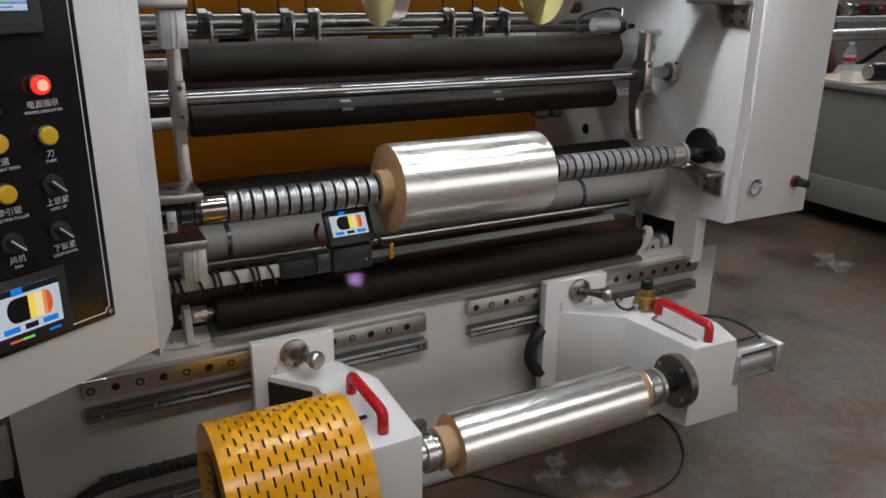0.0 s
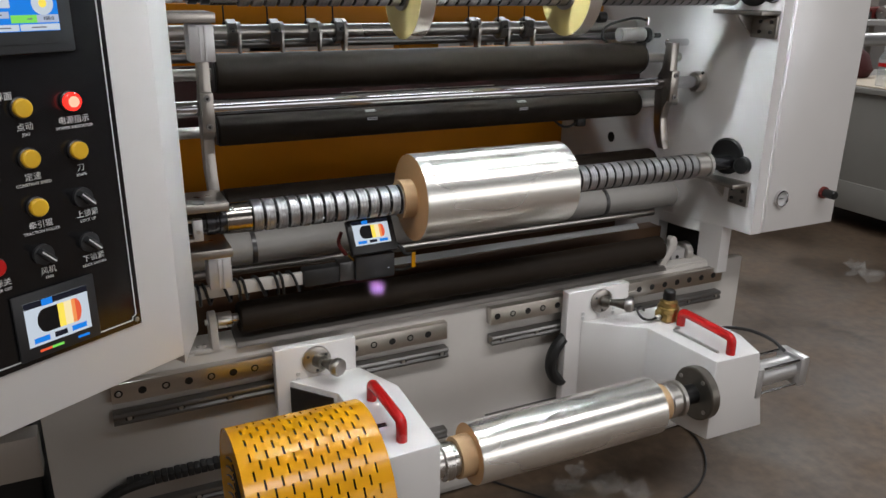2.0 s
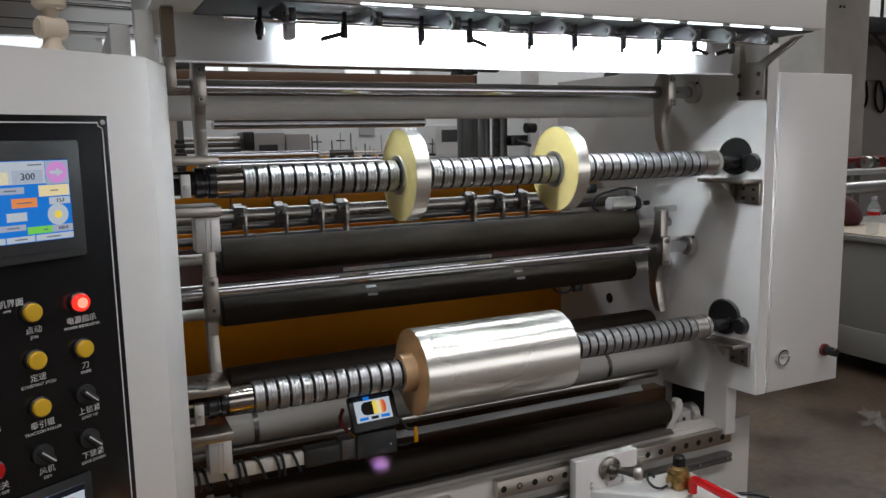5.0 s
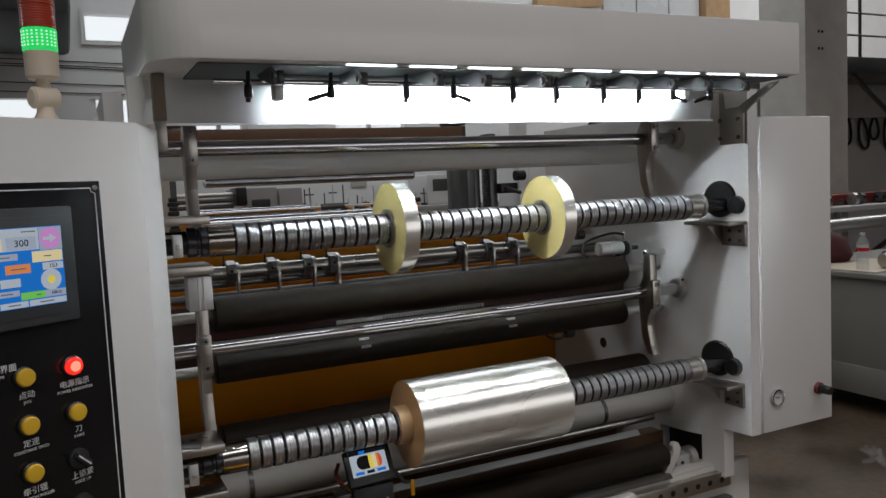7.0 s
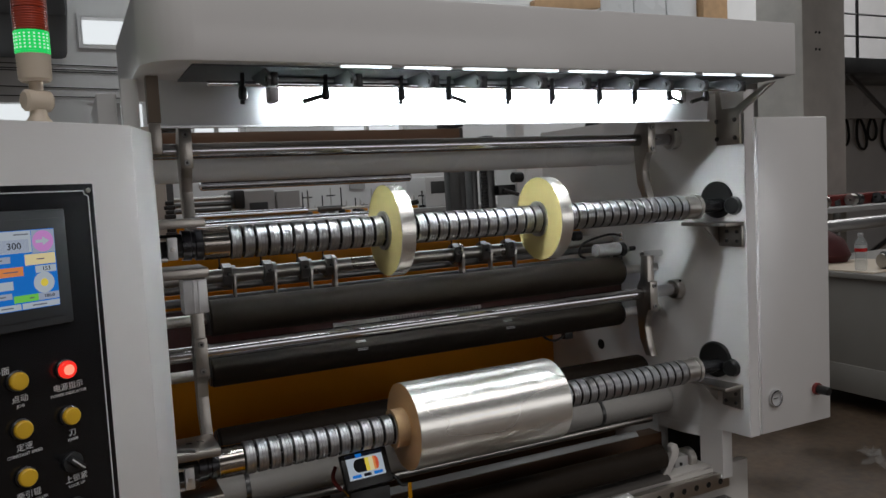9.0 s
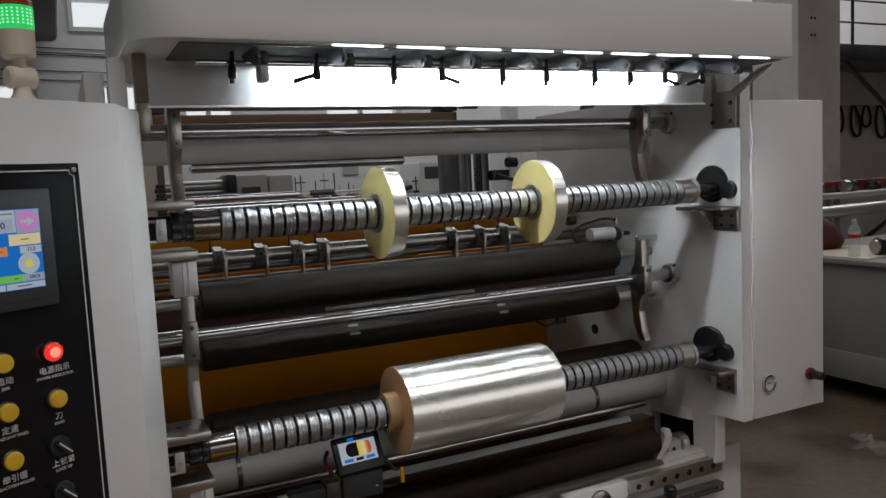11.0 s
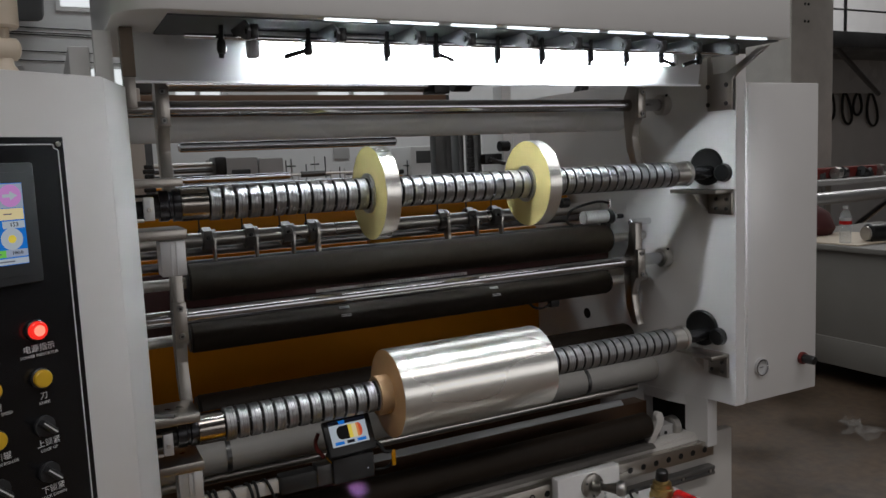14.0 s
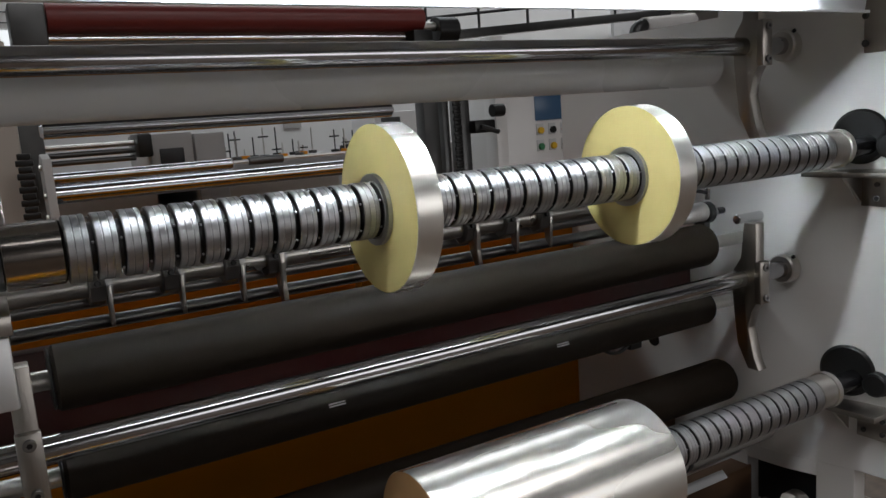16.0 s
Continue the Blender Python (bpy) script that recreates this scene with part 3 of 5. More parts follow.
# ---- arms, rods and rollers ----
def swing_arm(x, dz):
    a = thing("swing_arm", "polished steel arm clamped on the guide rod", "machine arm", "swing arms", pose(x, 0.15, 1.19 + dz))
    z = 1.192 + dz
    outline = [(0.118, z + 0.125), (0.148, z + 0.125), (0.156, z + 0.05), (0.176, z + 0.02), (0.178, z - 0.03), (0.172, z - 0.09), (0.166, z - 0.14), (0.140, z - 0.19),
               (0.112, z - 0.19), (0.124, z - 0.165), (0.132, z - 0.13), (0.138, z - 0.10), (0.130, z - 0.065), (0.118, z - 0.045)]
    part("lever", prism(outline, 0.026, Matrix.Translation((x - 0.013, 0, 0)) @ YZ, 0.002), BRUSHED, a)
    part("cap", bx(x - 0.0145, x + 0.0145, 0.106, 0.122, z - 0.045, z + 0.045, 0.002), BRUSHED, a)
    for zz in (-0.032, 0.032):
        part("bolt", bar((x, 0.106, z + zz), (x, 0.101, z + zz), 0.0078, 12), MIDSTEEL, a)
        part("socket", bar((x, 0.1011, z + zz), (x, 0.1005, z + zz), 0.0036, 6, ch=0.0001), BLACK, a)


for dz in (0.0, 0.486):
    swing_arm(-0.060, dz)
    swing_arm(1.296 + 0.02 * dz, dz)
for z in (1.196, 1.675):
    r = thing("guide_rod", "polished chrome guide rod across the machine", "rod", "guide rods", pose(0.6, 0.16, z))
    part("shaft", rod(-0.20, XP(0.155), 0.155, z, 0.0185, 56), POLISHED, r)
    xf = XP(0.155)
    part("flange", lathe([(xf - 0.022, 0), (xf - 0.022, 0.029), (xf - 0.018, 0.032), (xf + 0.004, 0.032), (xf + 0.004, 0)], Matrix.Translation((0, 0.155, z)), 28), STEEL, r)
    part("set_screw", bar((xf - 0.009, 0.136, z + 0.026), (xf - 0.009, 0.130, z + 0.030), 0.004, 8), BLACK, r)


def roller(x0, x1, y, z, r, mat, label, group="rollers", ends=True, axle=0.014):
    t = thing("roller", label, "roller", group, pose((x0 + x1) / 2, y, z))
    part("sleeve", rod(x0, x1, y, z, r, 48, 0.005), mat, t)
    if mat is RUBBER:
        part("end_ring", rod(x0 - 0.004, x0 + 0.0002, y, z, r - 0.003, 40), BLACK, t, "black end ring")
        part("end_ring", rod(x1 - 0.0002, x1 + 0.004, y, z, r - 0.003, 40), BLACK, t, "black end ring")
    if ends:
        part("axle", rod(-0.20, x0, y, z, axle, 16), STEEL, t)
        part("axle", rod(x1, XP(y), y, z, axle, 16), STEEL, t)
    return t


roller(-0.02, 1.264, 0.240, 1.263, 0.046, RUBBER, "dark brown rubber-covered pressure roller")
t = roller(-0.025, 1.258, 0.235, 1.126, 0.037, RUBBER, "slim dark rubber roller with two shiny tape marks")
for x in (0.356, 0.818):
    for k in (196, 202, 232, 240):
        b = lathe([(x, 0.0371), (x, 0.0375), (x + 0.028, 0.0375), (x + 0.028, 0.0371)], None, 120)
        bmesh.ops.delete(b, geom=[f for f in b.faces if abs(math.degrees(math.atan2(f.calc_center_median().z, f.calc_center_median().y)) % 360 - (360 - k + 0)) > 2.2], context="FACES")
        bmesh.ops.transform(b, matrix=Matrix.Translation((0, 0.235, 1.126)), verts=b.verts)
        part("tape", b, ALU, t, "shiny tape mark")
roller(-0.12, 1.40, 0.33, 1.649, 0.044, ROLLER_WHITE, "smooth pale grey guide roller")
roller(0.03, 0.69, 0.55, 1.600, 0.014, POLISHED, "thin polished steel guide roller", ends=False)
roller(-0.01, 1.392, 0.30, 0.911, 0.050, RUBBER, "dark rubber roller behind the lower shaft")
roller(-0.15, 1.42, 0.21, 0.826, 0.043, PAPER, "smooth off-white roller covered in paper")
roller(-0.18, 1.40, 0.26, 0.752, 0.015, STEEL, "plain dark steel tube roller across the machine", ends=False)
t = thing("roller", "dark brown rubber roller on small brackets", "roller", "rollers", pose(0.62, 0.075, 0.695))
part("sleeve", rod(-0.036, 1.276, 0.075, 0.695, 0.0385, 48, 0.004), RUBBER, t)
part("axle", rod(-0.10, -0.034, 0.075, 0.695, 0.012, 16), STEEL, t)
k = thing("roller_bracket", "white painted bracket holding the roller end", "bracket", "roller brackets", pose(-0.108, 0.08, 0.64))
part("upright", prism([(0.045, 0.632), (0.105, 0.632), (0.098, 0.70), (0.09, 0.718), (0.075, 0.725), (0.06, 0.718), (0.052, 0.70)], 0.018, Matrix.Translation((-0.108, 0, 0)) @ YZ, 0.003), WHITE_DULL, k)
part("foot", bx(-0.150, -0.078, 0.05, 0.12, 0.622, 0.634, 0.002), WHITE_DULL, k)
for bxx in (-0.138, -0.122):
    part("bolt", bar((bxx, 0.07, 0.634), (bxx, 0.07, 0.642), 0.005, 8), STEEL, k)
part("cap_bolt", rod(-0.116, -0.108, 0.075, 0.695, 0.008, 8, 0.001), STEEL, k)
part("hub", rod(-0.088, -0.052, 0.075, 0.695, 0.020, 24), STEEL, k, "turned steel hub")
k = thing("roller_bracket", "white painted hook bracket holding the roller end", "bracket", "roller brackets", pose(1.30, 0.08, 0.64))
hook = [(1.262, 0.634), (1.288, 0.634), (1.312, 0.668), (1.328, 0.690), (1.332, 0.712), (1.324, 0.730), (1.308, 0.734), (1.298, 0.724), (1.302, 0.706), (1.294, 0.686)]
part("upright", prism(hook, 0.020, Matrix.Translation((0, 0.055, 0)), 0.003), WHITE_DULL, k)
part("foot", bx(1.245, 1.300, 0.05, 0.11, 0.624, 0.6338, 0.002), WHITE_DULL, k)
part("pin", rod(1.276, 1.298, 0.075, 0.700, 0.007, 12), STEEL, k)
bk = thing("bearing_block", "grey bearing block with a round cap beside the roller", "bearing", m=pose(1.40, 0.12, 0.637))
part("block", bx(1.350, 1.405, 0.095, 0.140, 0.600, 0.668, 0.003), GREY, bk)
part("cap", bar((1.4055, 0.118, 0.650), (1.435, 0.118, 0.650), 0.034, 24, ch=0.004), STEEL, bk, "round steel cap")
part("bolt", bar((1.372, 0.095, 0.645), (1.372, 0.091, 0.645), 0.006, 10), BLACK, bk)
part("foot", bx(1.345, 1.420, 0.09, 0.15, 0.588, 0.5995, 0.002), GREY, bk)
part("flat_bar", prism([(0.213, 0.7165), (0.216, 0.7135), (0.232, 0.727), (0.229, 0.731)], 1.256, Matrix.Translation((0.05, 0, 0)) @ YZ, 0.0008), REFLECT, frame_r, "flat bright silver bar")
part("board", bx(-0.19, 1.43, 0.245, 0.30, 0.60, 0.70, 0.002), BROWN, frame_r, "brown board")
part("tray", prism([(0.035, 0.632), (0.045, 0.642), (0.10, 0.650), (0.12, 0.665), (0.123, 0.665), (0.103, 0.645), (0.05, 0.632)], 1.33, Matrix.Translation((-0.05, 0, 0)) @ YZ, 0.0005), DULL, frame_r, "dull grey sheet tray")

# slitting section behind the rubber rollers
for y, z, r in ((0.46, 1.346, 0.020), (0.50, 1.312, 0.012), (0.47, 1.280, 0.012), (0.455, 1.250, 0.008)):
    solo("knife_rod", rod(-0.19, 1.41, y, z, r, 24), STEEL if r > 0.015 else MIDSTEEL, "long steel rod for knife holders", "rod", "knife rods")
for x, fin in ((0.071, 0), (0.186, 0), (0.291, 0), (0.368, 1), (0.791, 1), (0.893, 0), (0.985, 0)):
    k = thing("knife_holder", "grey steel slitting knife holder on the rod", "knife holder", "knife holders", pose(x, 0.45, 1.35))
    cm = Matrix.Translation((x, 0.46, 1.346))
    part("clamp", lathe([(-0.013, 0.0195), (-0.013, 0.032), (-0.011, 0.034), (0.011, 0.034), (0.013, 0.032), (0.013, 0.0195)], cm, 8, closed=True), MIDSTEEL, k)
    part("collar", lathe([(0.013, 0.0195), (0.013, 0.027), (0.024, 0.027), (0.024, 0.0195)], cm, 20, closed=True), ALU, k)
    part("screw", bar((x, 0.428, 1.352), (x, 0.420, 1.353), 0.005, 8), BLACK, k)
    part("pin", bar((x - 0.020, 0.44, 1.372), (x - 0.020, 0.44, 1.415), 0.0022, 8), BLACK, k)
    part("pin_head", lathe([(1.366, 0), (1.367, 0.004), (1.370, 0.0052), (1.373, 0.004), (1.374, 0)], pose(x - 0.020, 0.44, 0, 0, -90, 0), 10), BLACK, k)
    if fin:
        part("blade_arm", prism([(0.425, 1.372), (0.445, 1.380), (0.470, 1.372), (0.462, 1.330), (0.450, 1.290), (0.430, 1.255), (0.418, 1.262), (0.424, 1.300), (0.420, 1.340)], 0.010, Matrix.Translation((x + 0.006, 0, 0)) @ YZ, 0.0015), RACK, k, "curved bright knife arm")
    else:
        part("blade_arm", prism([(0.43, 1.345), (0.46, 1.340), (0.452, 1.29), (0.436, 1.275)], 0.007, Matrix.Translation((x + 0.014, 0, 0)) @ YZ, 0.001), STEEL, k)
part("cross_beam", bx(-0.19, 1.40, 0.62, 0.70, 1.30, 1.415, 0.003), ORANGE, frame_r, "orange painted cross beam")
part("beam_block", bx(0.60, 0.74, 0.58, 0.619, 1.20, 1.345, 0.003), ORANGE, frame_r, "orange painted block")
part("inner_panel", bx(-0.19, 1.4085, 0.845, 0.872, 0.62, 1.26, 0.003), ORANGE, frame_r, "orange painted inner panel")
# brown plate added low at the rear, also keeps light from behind out
part("back_plate", bx(-0.19, 1.405, 0.46, 0.50, 0.0, 0.80, 0.003), BROWN, frame_r, "brown plate added to close off the rear")
part("knife_bar", bx(-0.19, 1.41, 0.405, 0.44, 1.08, 1.265, 0.002), DARKRED, frame_r, "dark maroon bar")


# ---- control cabinet; its own axes: x along the panel, -y out of it ----
CAB = pose(-0.339, -0.356, 0, 0, 0, 30)
cab = thing("control_cabinet", "white control cabinet with a black operating panel", "control cabinet", m=CAB)


def local(name, bm, mat, parent, label="", smooth=True):
    return part(name, bm, mat, parent, label, smooth, world_space=False)


body = prism([(-0.62, 0.79), (0.158, 0.79), (0.158, 1.697), (-0.62, 1.697)], 0.26, Matrix.Translation((0, 0, 0)), 0.003)
local("cabinet_body", body, WHITE, cab)
flank = prism([(0.1585, 0.002), (0.272, 0.104), (0.272, 0.24), (0.1585, 0.24)], 0.926, Matrix.Translation((0, 0, 0.770)) @ XYZ, 0.002)
local("flank", flank, WHITE, cab)
local("support_post", bx(-0.56, -0.48, 0.10, 0.20, 0.0, 0.79), WHITE, cab)
panel = local("panel", bx(-0.60, 0.0735, -0.0035, -0.0002, 0.891, 1.596, 0.001), PANEL, cab, "glossy black operating panel")
bord = bmesh.new()
for x0, x1, z0, z1 in ((-0.59, 0.0555, 1.5835, 1.5855), (-0.59, 0.0555, 0.9015, 0.9035), (0.0625, 0.0643, 0.912, 1.575)):
    bx(x0, x1, -0.0043, -0.0036, z0, z1, bm=bord)
for zc, s in ((1.5845, -1), (0.9025, 1)):
    tube([(0.0555, -0.004, zc), (0.0565, -0.004, zc + s * 0.006), (0.0625, -0.004, zc + s * 0.0085), (0.0634, -0.004, zc + s * 0.011)], 0.0008, 6, bm=bord)
local("border_line", bord, INK, panel, "thin white border line")
for z in (1.585, 0.902):
    local("screw", bar((0.0635, -0.0036, z), (0.0635, -0.007, z), 0.0042, 12), STEEL, panel)


def words(text, x, z, size, parent, mat=None, y=-0.0042, name="lettering"):
    ob = local(name, text_mesh(text, size, Matrix.Translation((x, y, z))), mat or INK, parent, "", False)
    return ob


def push_button(x, z, mat, label):
    x, z = x - 0.003, z - 0.002
    k = local("push_button", bar((x, -0.0036, z), (x, -0.009, z), 0.0162, 24), DARKSTEEL, cab, label)
    local("cap", lathe([(0.008, 0.0), (0.008, 0.0142), (0.0145, 0.0142), (0.0162, 0.0125), (0.0168, 0.0)], pose(x, 0, z, 0, 0, -90), 24), mat, k)


def selector(x, z):
    x, z = x - 0.005, z - 0.003
    k = local("selector_switch", lathe([(0.0036, 0.0), (0.0036, 0.0165), (0.009, 0.0165), (0.0095, 0.0145), (0.0095, 0)], pose(x, 0, z, 0, 0, -90), 24), PLASTIC, cab, "black selector switch")
    kb = bx(-0.0145, 0.0145, -0.024, -0.0096, -0.005, 0.005, 0.002)
    bmesh.ops.transform(kb, matrix=Matrix.Translation((x, 0, z)) @ Matrix.Rotation(radians(45), 4, "Y"), verts=kb.verts)
    local("knob", kb, PLASTIC, k)
    kb = bx(-0.014, 0.0145, -0.0248, -0.0241, -0.0011, 0.0011)
    bmesh.ops.transform(kb, matrix=Matrix.Translation((x, 0, z)) @ Matrix.Rotation(radians(45), 4, "Y"), verts=kb.verts)
    local("pointer", kb, INK, k)


LAMP_RED = glow("lit_red_lens", (1.0, 0.03, 0.02), 2.2)
LAMP_CORE = glow("lit_red_core", (1.0, 0.30, 0.20), 2.6)
push_button(0.0, 1.299, LAMP_RED, "lit red power lamp")
local("lamp_core", bar((-0.003, -0.0168, 1.297), (-0.003, -0.0173, 1.297), 0.0085, 20), LAMP_CORE, panel)
for x, z in ((0.0, 1.222), (-0.078, 1.298), (-0.078, 1.222), (-0.078, 1.146)):
    push_button(x, z, BTN_YELLOW, "yellow push button")
for x, z in ((0.0, 1.146), (0.0, 1.070), (-0.078, 1.070), (-0.156, 1.146)):
    selector(x, z)
push_button(-0.156, 1.070, RED, "red push button")
for cn, en, x, z in (("\u7535\u6e90\u6307\u793a", "POWER INDICATOR", 0.0, 1.299), ("\u5200", "KNIFE", 0.0, 1.222), ("\u4e0a\u9501\u7d27", "LOCK UP", 0.0, 1.146), ("\u4e0b\u9501\u7d27", "LOCK DOWN", 0.0, 1.070),
                     ("\u70b9\u52a8", "JOG", -0.078, 1.298), ("\u5b9a\u901f", "CONSTANT SPEED", -0.078, 1.222), ("\u7275\u5f15\u8f8a", "TRACTION ROLLER", -0.078, 1.146), ("\u98ce\u673a", "FAN", -0.078, 1.070),
                     ("\u706f", "LIGHT", -0.156, 1.146), ("\u7535\u6e90\u5173", "POWER OFF", -0.156, 1.070), ("\u4eba\u673a\u754c\u9762", "HMI", -0.115, 1.345)):
    words(cn, x, z - 0.0315, 0.0128, panel)
    words(en, x, z - 0.0425, 0.0066, panel)

# operator screen
BLUE = glow("screen_blue", (0.01, 0.22, 0.80), 1.19)
S_WHITE = glow("screen_white", (0.78, 0.88, 1.0), 0.87)
S_GREY = glow("screen_grey", (0.52, 0.60, 0.78), 0.98)
S_PURPLE = glow("screen_purple", (0.72, 0.32, 0.75), 1.26)
S_CREAM = glow("screen_cream", (0.95, 0.80, 0.45), 1.26)
S_ORANGE = glow("screen_orange", (0.95, 0.32, 0.10), 1.19)
S_GREEN = glow("screen_green", (0.22, 0.75, 0.12), 1.19)
S_YELLOW = glow("screen_yellow", (1.0, 0.78, 0.10), 1.26)
S_RED = glow("screen_red", (0.85, 0.12, 0.05), 1.12)
S_TEXT = glow("screen_text", (0.25, 0.28, 0.36), 0.70)
S_DARK = glow("screen_dark", (0.02, 0.025, 0.05), 0.42)
hmi = local("operator_screen", bx(-0.245, 0.0165, -0.012, -0.0036, 1.372, 1.557, 0.004), BEZEL, cab, "lit blue operator screen in a grey bezel")
local("inner_bezel", bx(-0.232, 0.004, -0.0135, -0.0121, 1.386, 1.543, 0.0006), BEZEL, hmi)


def tile(x0, x1, z0, z1, mat, parent, lift=0, name="screen_field", y=-0.0140):
    return local(name, bx(x0, x1, y - 0.0004 - 0.0004 * lift, y - 0.0004 * lift, z0, z1), mat, parent, "", False)


tile(-0.218, -0.0065, 1.404, 1.527, BLUE, hmi, 0, "display")
for x0, x1, z0, z1, mat in ((-0.218, -0.044, 1.492, 1.526, S_WHITE), (-0.043, -0.007, 1.490, 1.526, S_GREY), (-0.094, -0.048, 1.493, 1.513, S_GREY), (-0.145, -0.100, 1.493, 1.511, S_CREAM),
                            (-0.056, -0.008, 1.472, 1.489, S_CREAM), (-0.121, -0.078, 1.478, 1.488, S_GREY), (-0.098, -0.060, 1.457, 1.471, S_ORANGE), (-0.041, -0.008, 1.459, 1.470, S_WHITE),
                            (-0.107, -0.077, 1.437, 1.450, S_WHITE), (-0.121, -0.080, 1.423, 1.432, S_GREY), (-0.078, -0.040, 1.416, 1.427, S_GREEN), (-0.040, -0.007, 1.416, 1.427, S_GREY),
                            (-0.218, -0.112, 1.405, 1.414, S_WHITE), (-0.110, -0.068, 1.405, 1.414, S_WHITE), (-0.066, -0.007, 1.405, 1.414, S_WHITE), (-0.18, -0.125, 1.43, 1.47, S_WHITE)):
    tile(x0, x1, z0, z1, mat, hmi, 1)
local("arrow", prism([(-0.037, 1.5055), (-0.026, 1.5055), (-0.026, 1.501), (-0.015, 1.508), (-0.026, 1.515), (-0.026, 1.5105), (-0.037, 1.5105)], 0.0003, Matrix.Translation((0, -0.0152, 0))), S_WHITE, hmi)
local("round_symbol", bar((-0.0255, -0.0146, 1.508), (-0.0255, -0.0150, 1.508), 0.0168, 28, ch=0.0001), S_PURPLE, hmi)
local("roll_symbol", bar((-0.029, -0.0145, 1.443), (-0.029, -0.0150, 1.443), 0.0165, 32, ch=0.0001), S_WHITE, hmi)
local("roll_core", bar((-0.029, -0.0151, 1.443), (-0.029, -0.0154, 1.443), 0.006, 24, ch=0.0001), S_YELLOW, hmi)
words("300", -0.071, 1.5027, 0.015, hmi, S_DARK, -0.0153)
words("153", -0.024, 1.4645, 0.009, hmi, S_DARK, -0.0153)
words("100.0", -0.023, 1.4215, 0.0075, hmi, S_DARK, -0.0153)
for x0, x1, z in ((-0.070, -0.048, 1.5205), (-0.038, -0.026, 1.4805), (-0.108, -0.090, 1.483), (-0.090, -0.068, 1.464), (-0.108, -0.090, 1.4275), (-0.054, -0.047, 1.4215), (-0.098, -0.080, 1.4095), (-0.050, -0.028, 1.4095)):
    tile(x0, x1, z - 0.0009, z + 0.0009, S_TEXT, hmi, 2, "caption_bar")


def meter_screen(parent, x0, x1, z0, z1, y):
    """The thickness display: a black, yellow and red drum on white."""
    w, h = x1 - x0, z1 - z0

    def f(a, b_, c, d, mat, lift=1, name="screen_field"):
        tile(x0 + a * w, x0 + b_ * w, z0 + c * h, z0 + d * h, mat, parent, lift, name, y)
    f(0, 1, 0, 1, S_WHITE, 0, "display")
    f(0, 1, 0.86, 1, S_DARK)
    f(0.27, 0.44, 0.85, 1, BLUE, 2)
    zc, hh = z0 + 0.52 * h, 0.27 * h
    pts = [(x0 + 0.50 * w, zc - hh)] + [(x0 + (0.30 - 0.13 * math.cos(a)) * w, zc + hh * math.sin(a)) for a in [-math.pi / 2 + math.pi / 8 * i for i in range(9)]] + [(x0 + 0.50 * w, zc + hh)]
    local("drum_dark", prism(pts, 0.0004, Matrix.Translation((0, y - 0.0012, 0))), PANEL, parent)
    for a, b_, mat in ((0.50, 0.60, S_YELLOW), (0.60, 0.72, S_CREAM), (0.72, 0.78, S_ORANGE)):
        f(a, b_, 0.25, 0.79, mat, 2)
    pts = [(x0 + 0.78 * w, zc + hh)] + [(x0 + (0.78 + 0.09 * math.cos(a)) * w, zc + hh * math.sin(a)) for a in [math.pi / 2 - math.pi / 8 * i for i in range(9)]] + [(x0 + 0.78 * w, zc - hh)]
    local("drum_red", prism(pts, 0.0004, Matrix.Translation((0, y - 0.0012, 0))), S_RED, parent)
    for a, b_, mat in ((0.08, 0.32, BLUE), (0.40, 0.60, S_DARK), (0.68, 0.92, BLUE)):
        f(a, b_, 0.06, 0.18, mat, 2)


mon = local("thickness_monitor", bx(-0.146, -0.008, -0.009, -0.0036, 0.900, 1.012, 0.003), PLASTIC, cab, "small lit thickness monitor")
meter_screen(mon, -0.130, -0.024, 0.922, 0.997, -0.0092)
for x, mat in ((-0.115, S_RED), (-0.095, S_GREEN), (-0.05, BLUE)):
    tile(x, x + 0.02, 0.910, 0.914, mat, mon, 1, "mark", -0.0092)

# signal tower
tw = thing("signal_tower", "cream signal tower with lit green and unlit red lenses", "signal lamp", m=pose(-0.345, -0.29, 1.697))
tm = pose(-0.345, -0.29, 0, 0, -90, 0)
part("foot", lathe([(1.697, 0), (1.697, 0.020), (1.703, 0.020), (1.712, 0.014), (1.722, 0.013), (1.722, 0)], tm, 24), CREAM, tw)
part("knuckle", bar((-0.365, -0.30, 1.737), (-0.325, -0.28, 1.737), 0.018, 20, ch=0.004), CREAM, tw)
part("neck", lathe([(1.752, 0), (1.752, 0.011), (1.768, 0.011), (1.768, 0)], tm, 20), CREAM, tw)
part("base", lathe([(1.768, 0), (1.768, 0.022), (1.772, 0.0255), (1.812, 0.0265), (1.812, 0)], tm, 28), CREAM, tw)
GREEN_ON = glow("lit_green_lens", (0.02, 0.80, 0.16), 1.6)
GREEN_CORE = glow("lit_green_core", (0.5, 1.0, 0.6), 2.2)
AMBER_OFF = material("red_lens", (0.42, 0.05, 0.02), 0.25, vary=0.05, coat=0.4)


def lens(z0, mat, name, label):
    prof = [(z0, 0)]
    n = 9
    for i in range(n):
        z = z0 + 0.036 * i / n
        prof += [(z, 0.0262), (z + 0.002, 0.0272)]
    prof += [(z0 + 0.036, 0.0262), (z0 + 0.036, 0)]
    return part(name, lathe(prof, tm, 32), mat, tw, label)


lens(1.813, GREEN_ON, "green_lens", "lit green lens")
lens(1.850, AMBER_OFF, "red_lens", "unlit red lens")
lens(1.887, AMBER_OFF, "upper_lens", "unlit amber lens")
part("cap", lathe([(1.924, 0), (1.924, 0.027), (1.93, 0.026), (1.932, 0)], tm, 28), CREAM, tw)
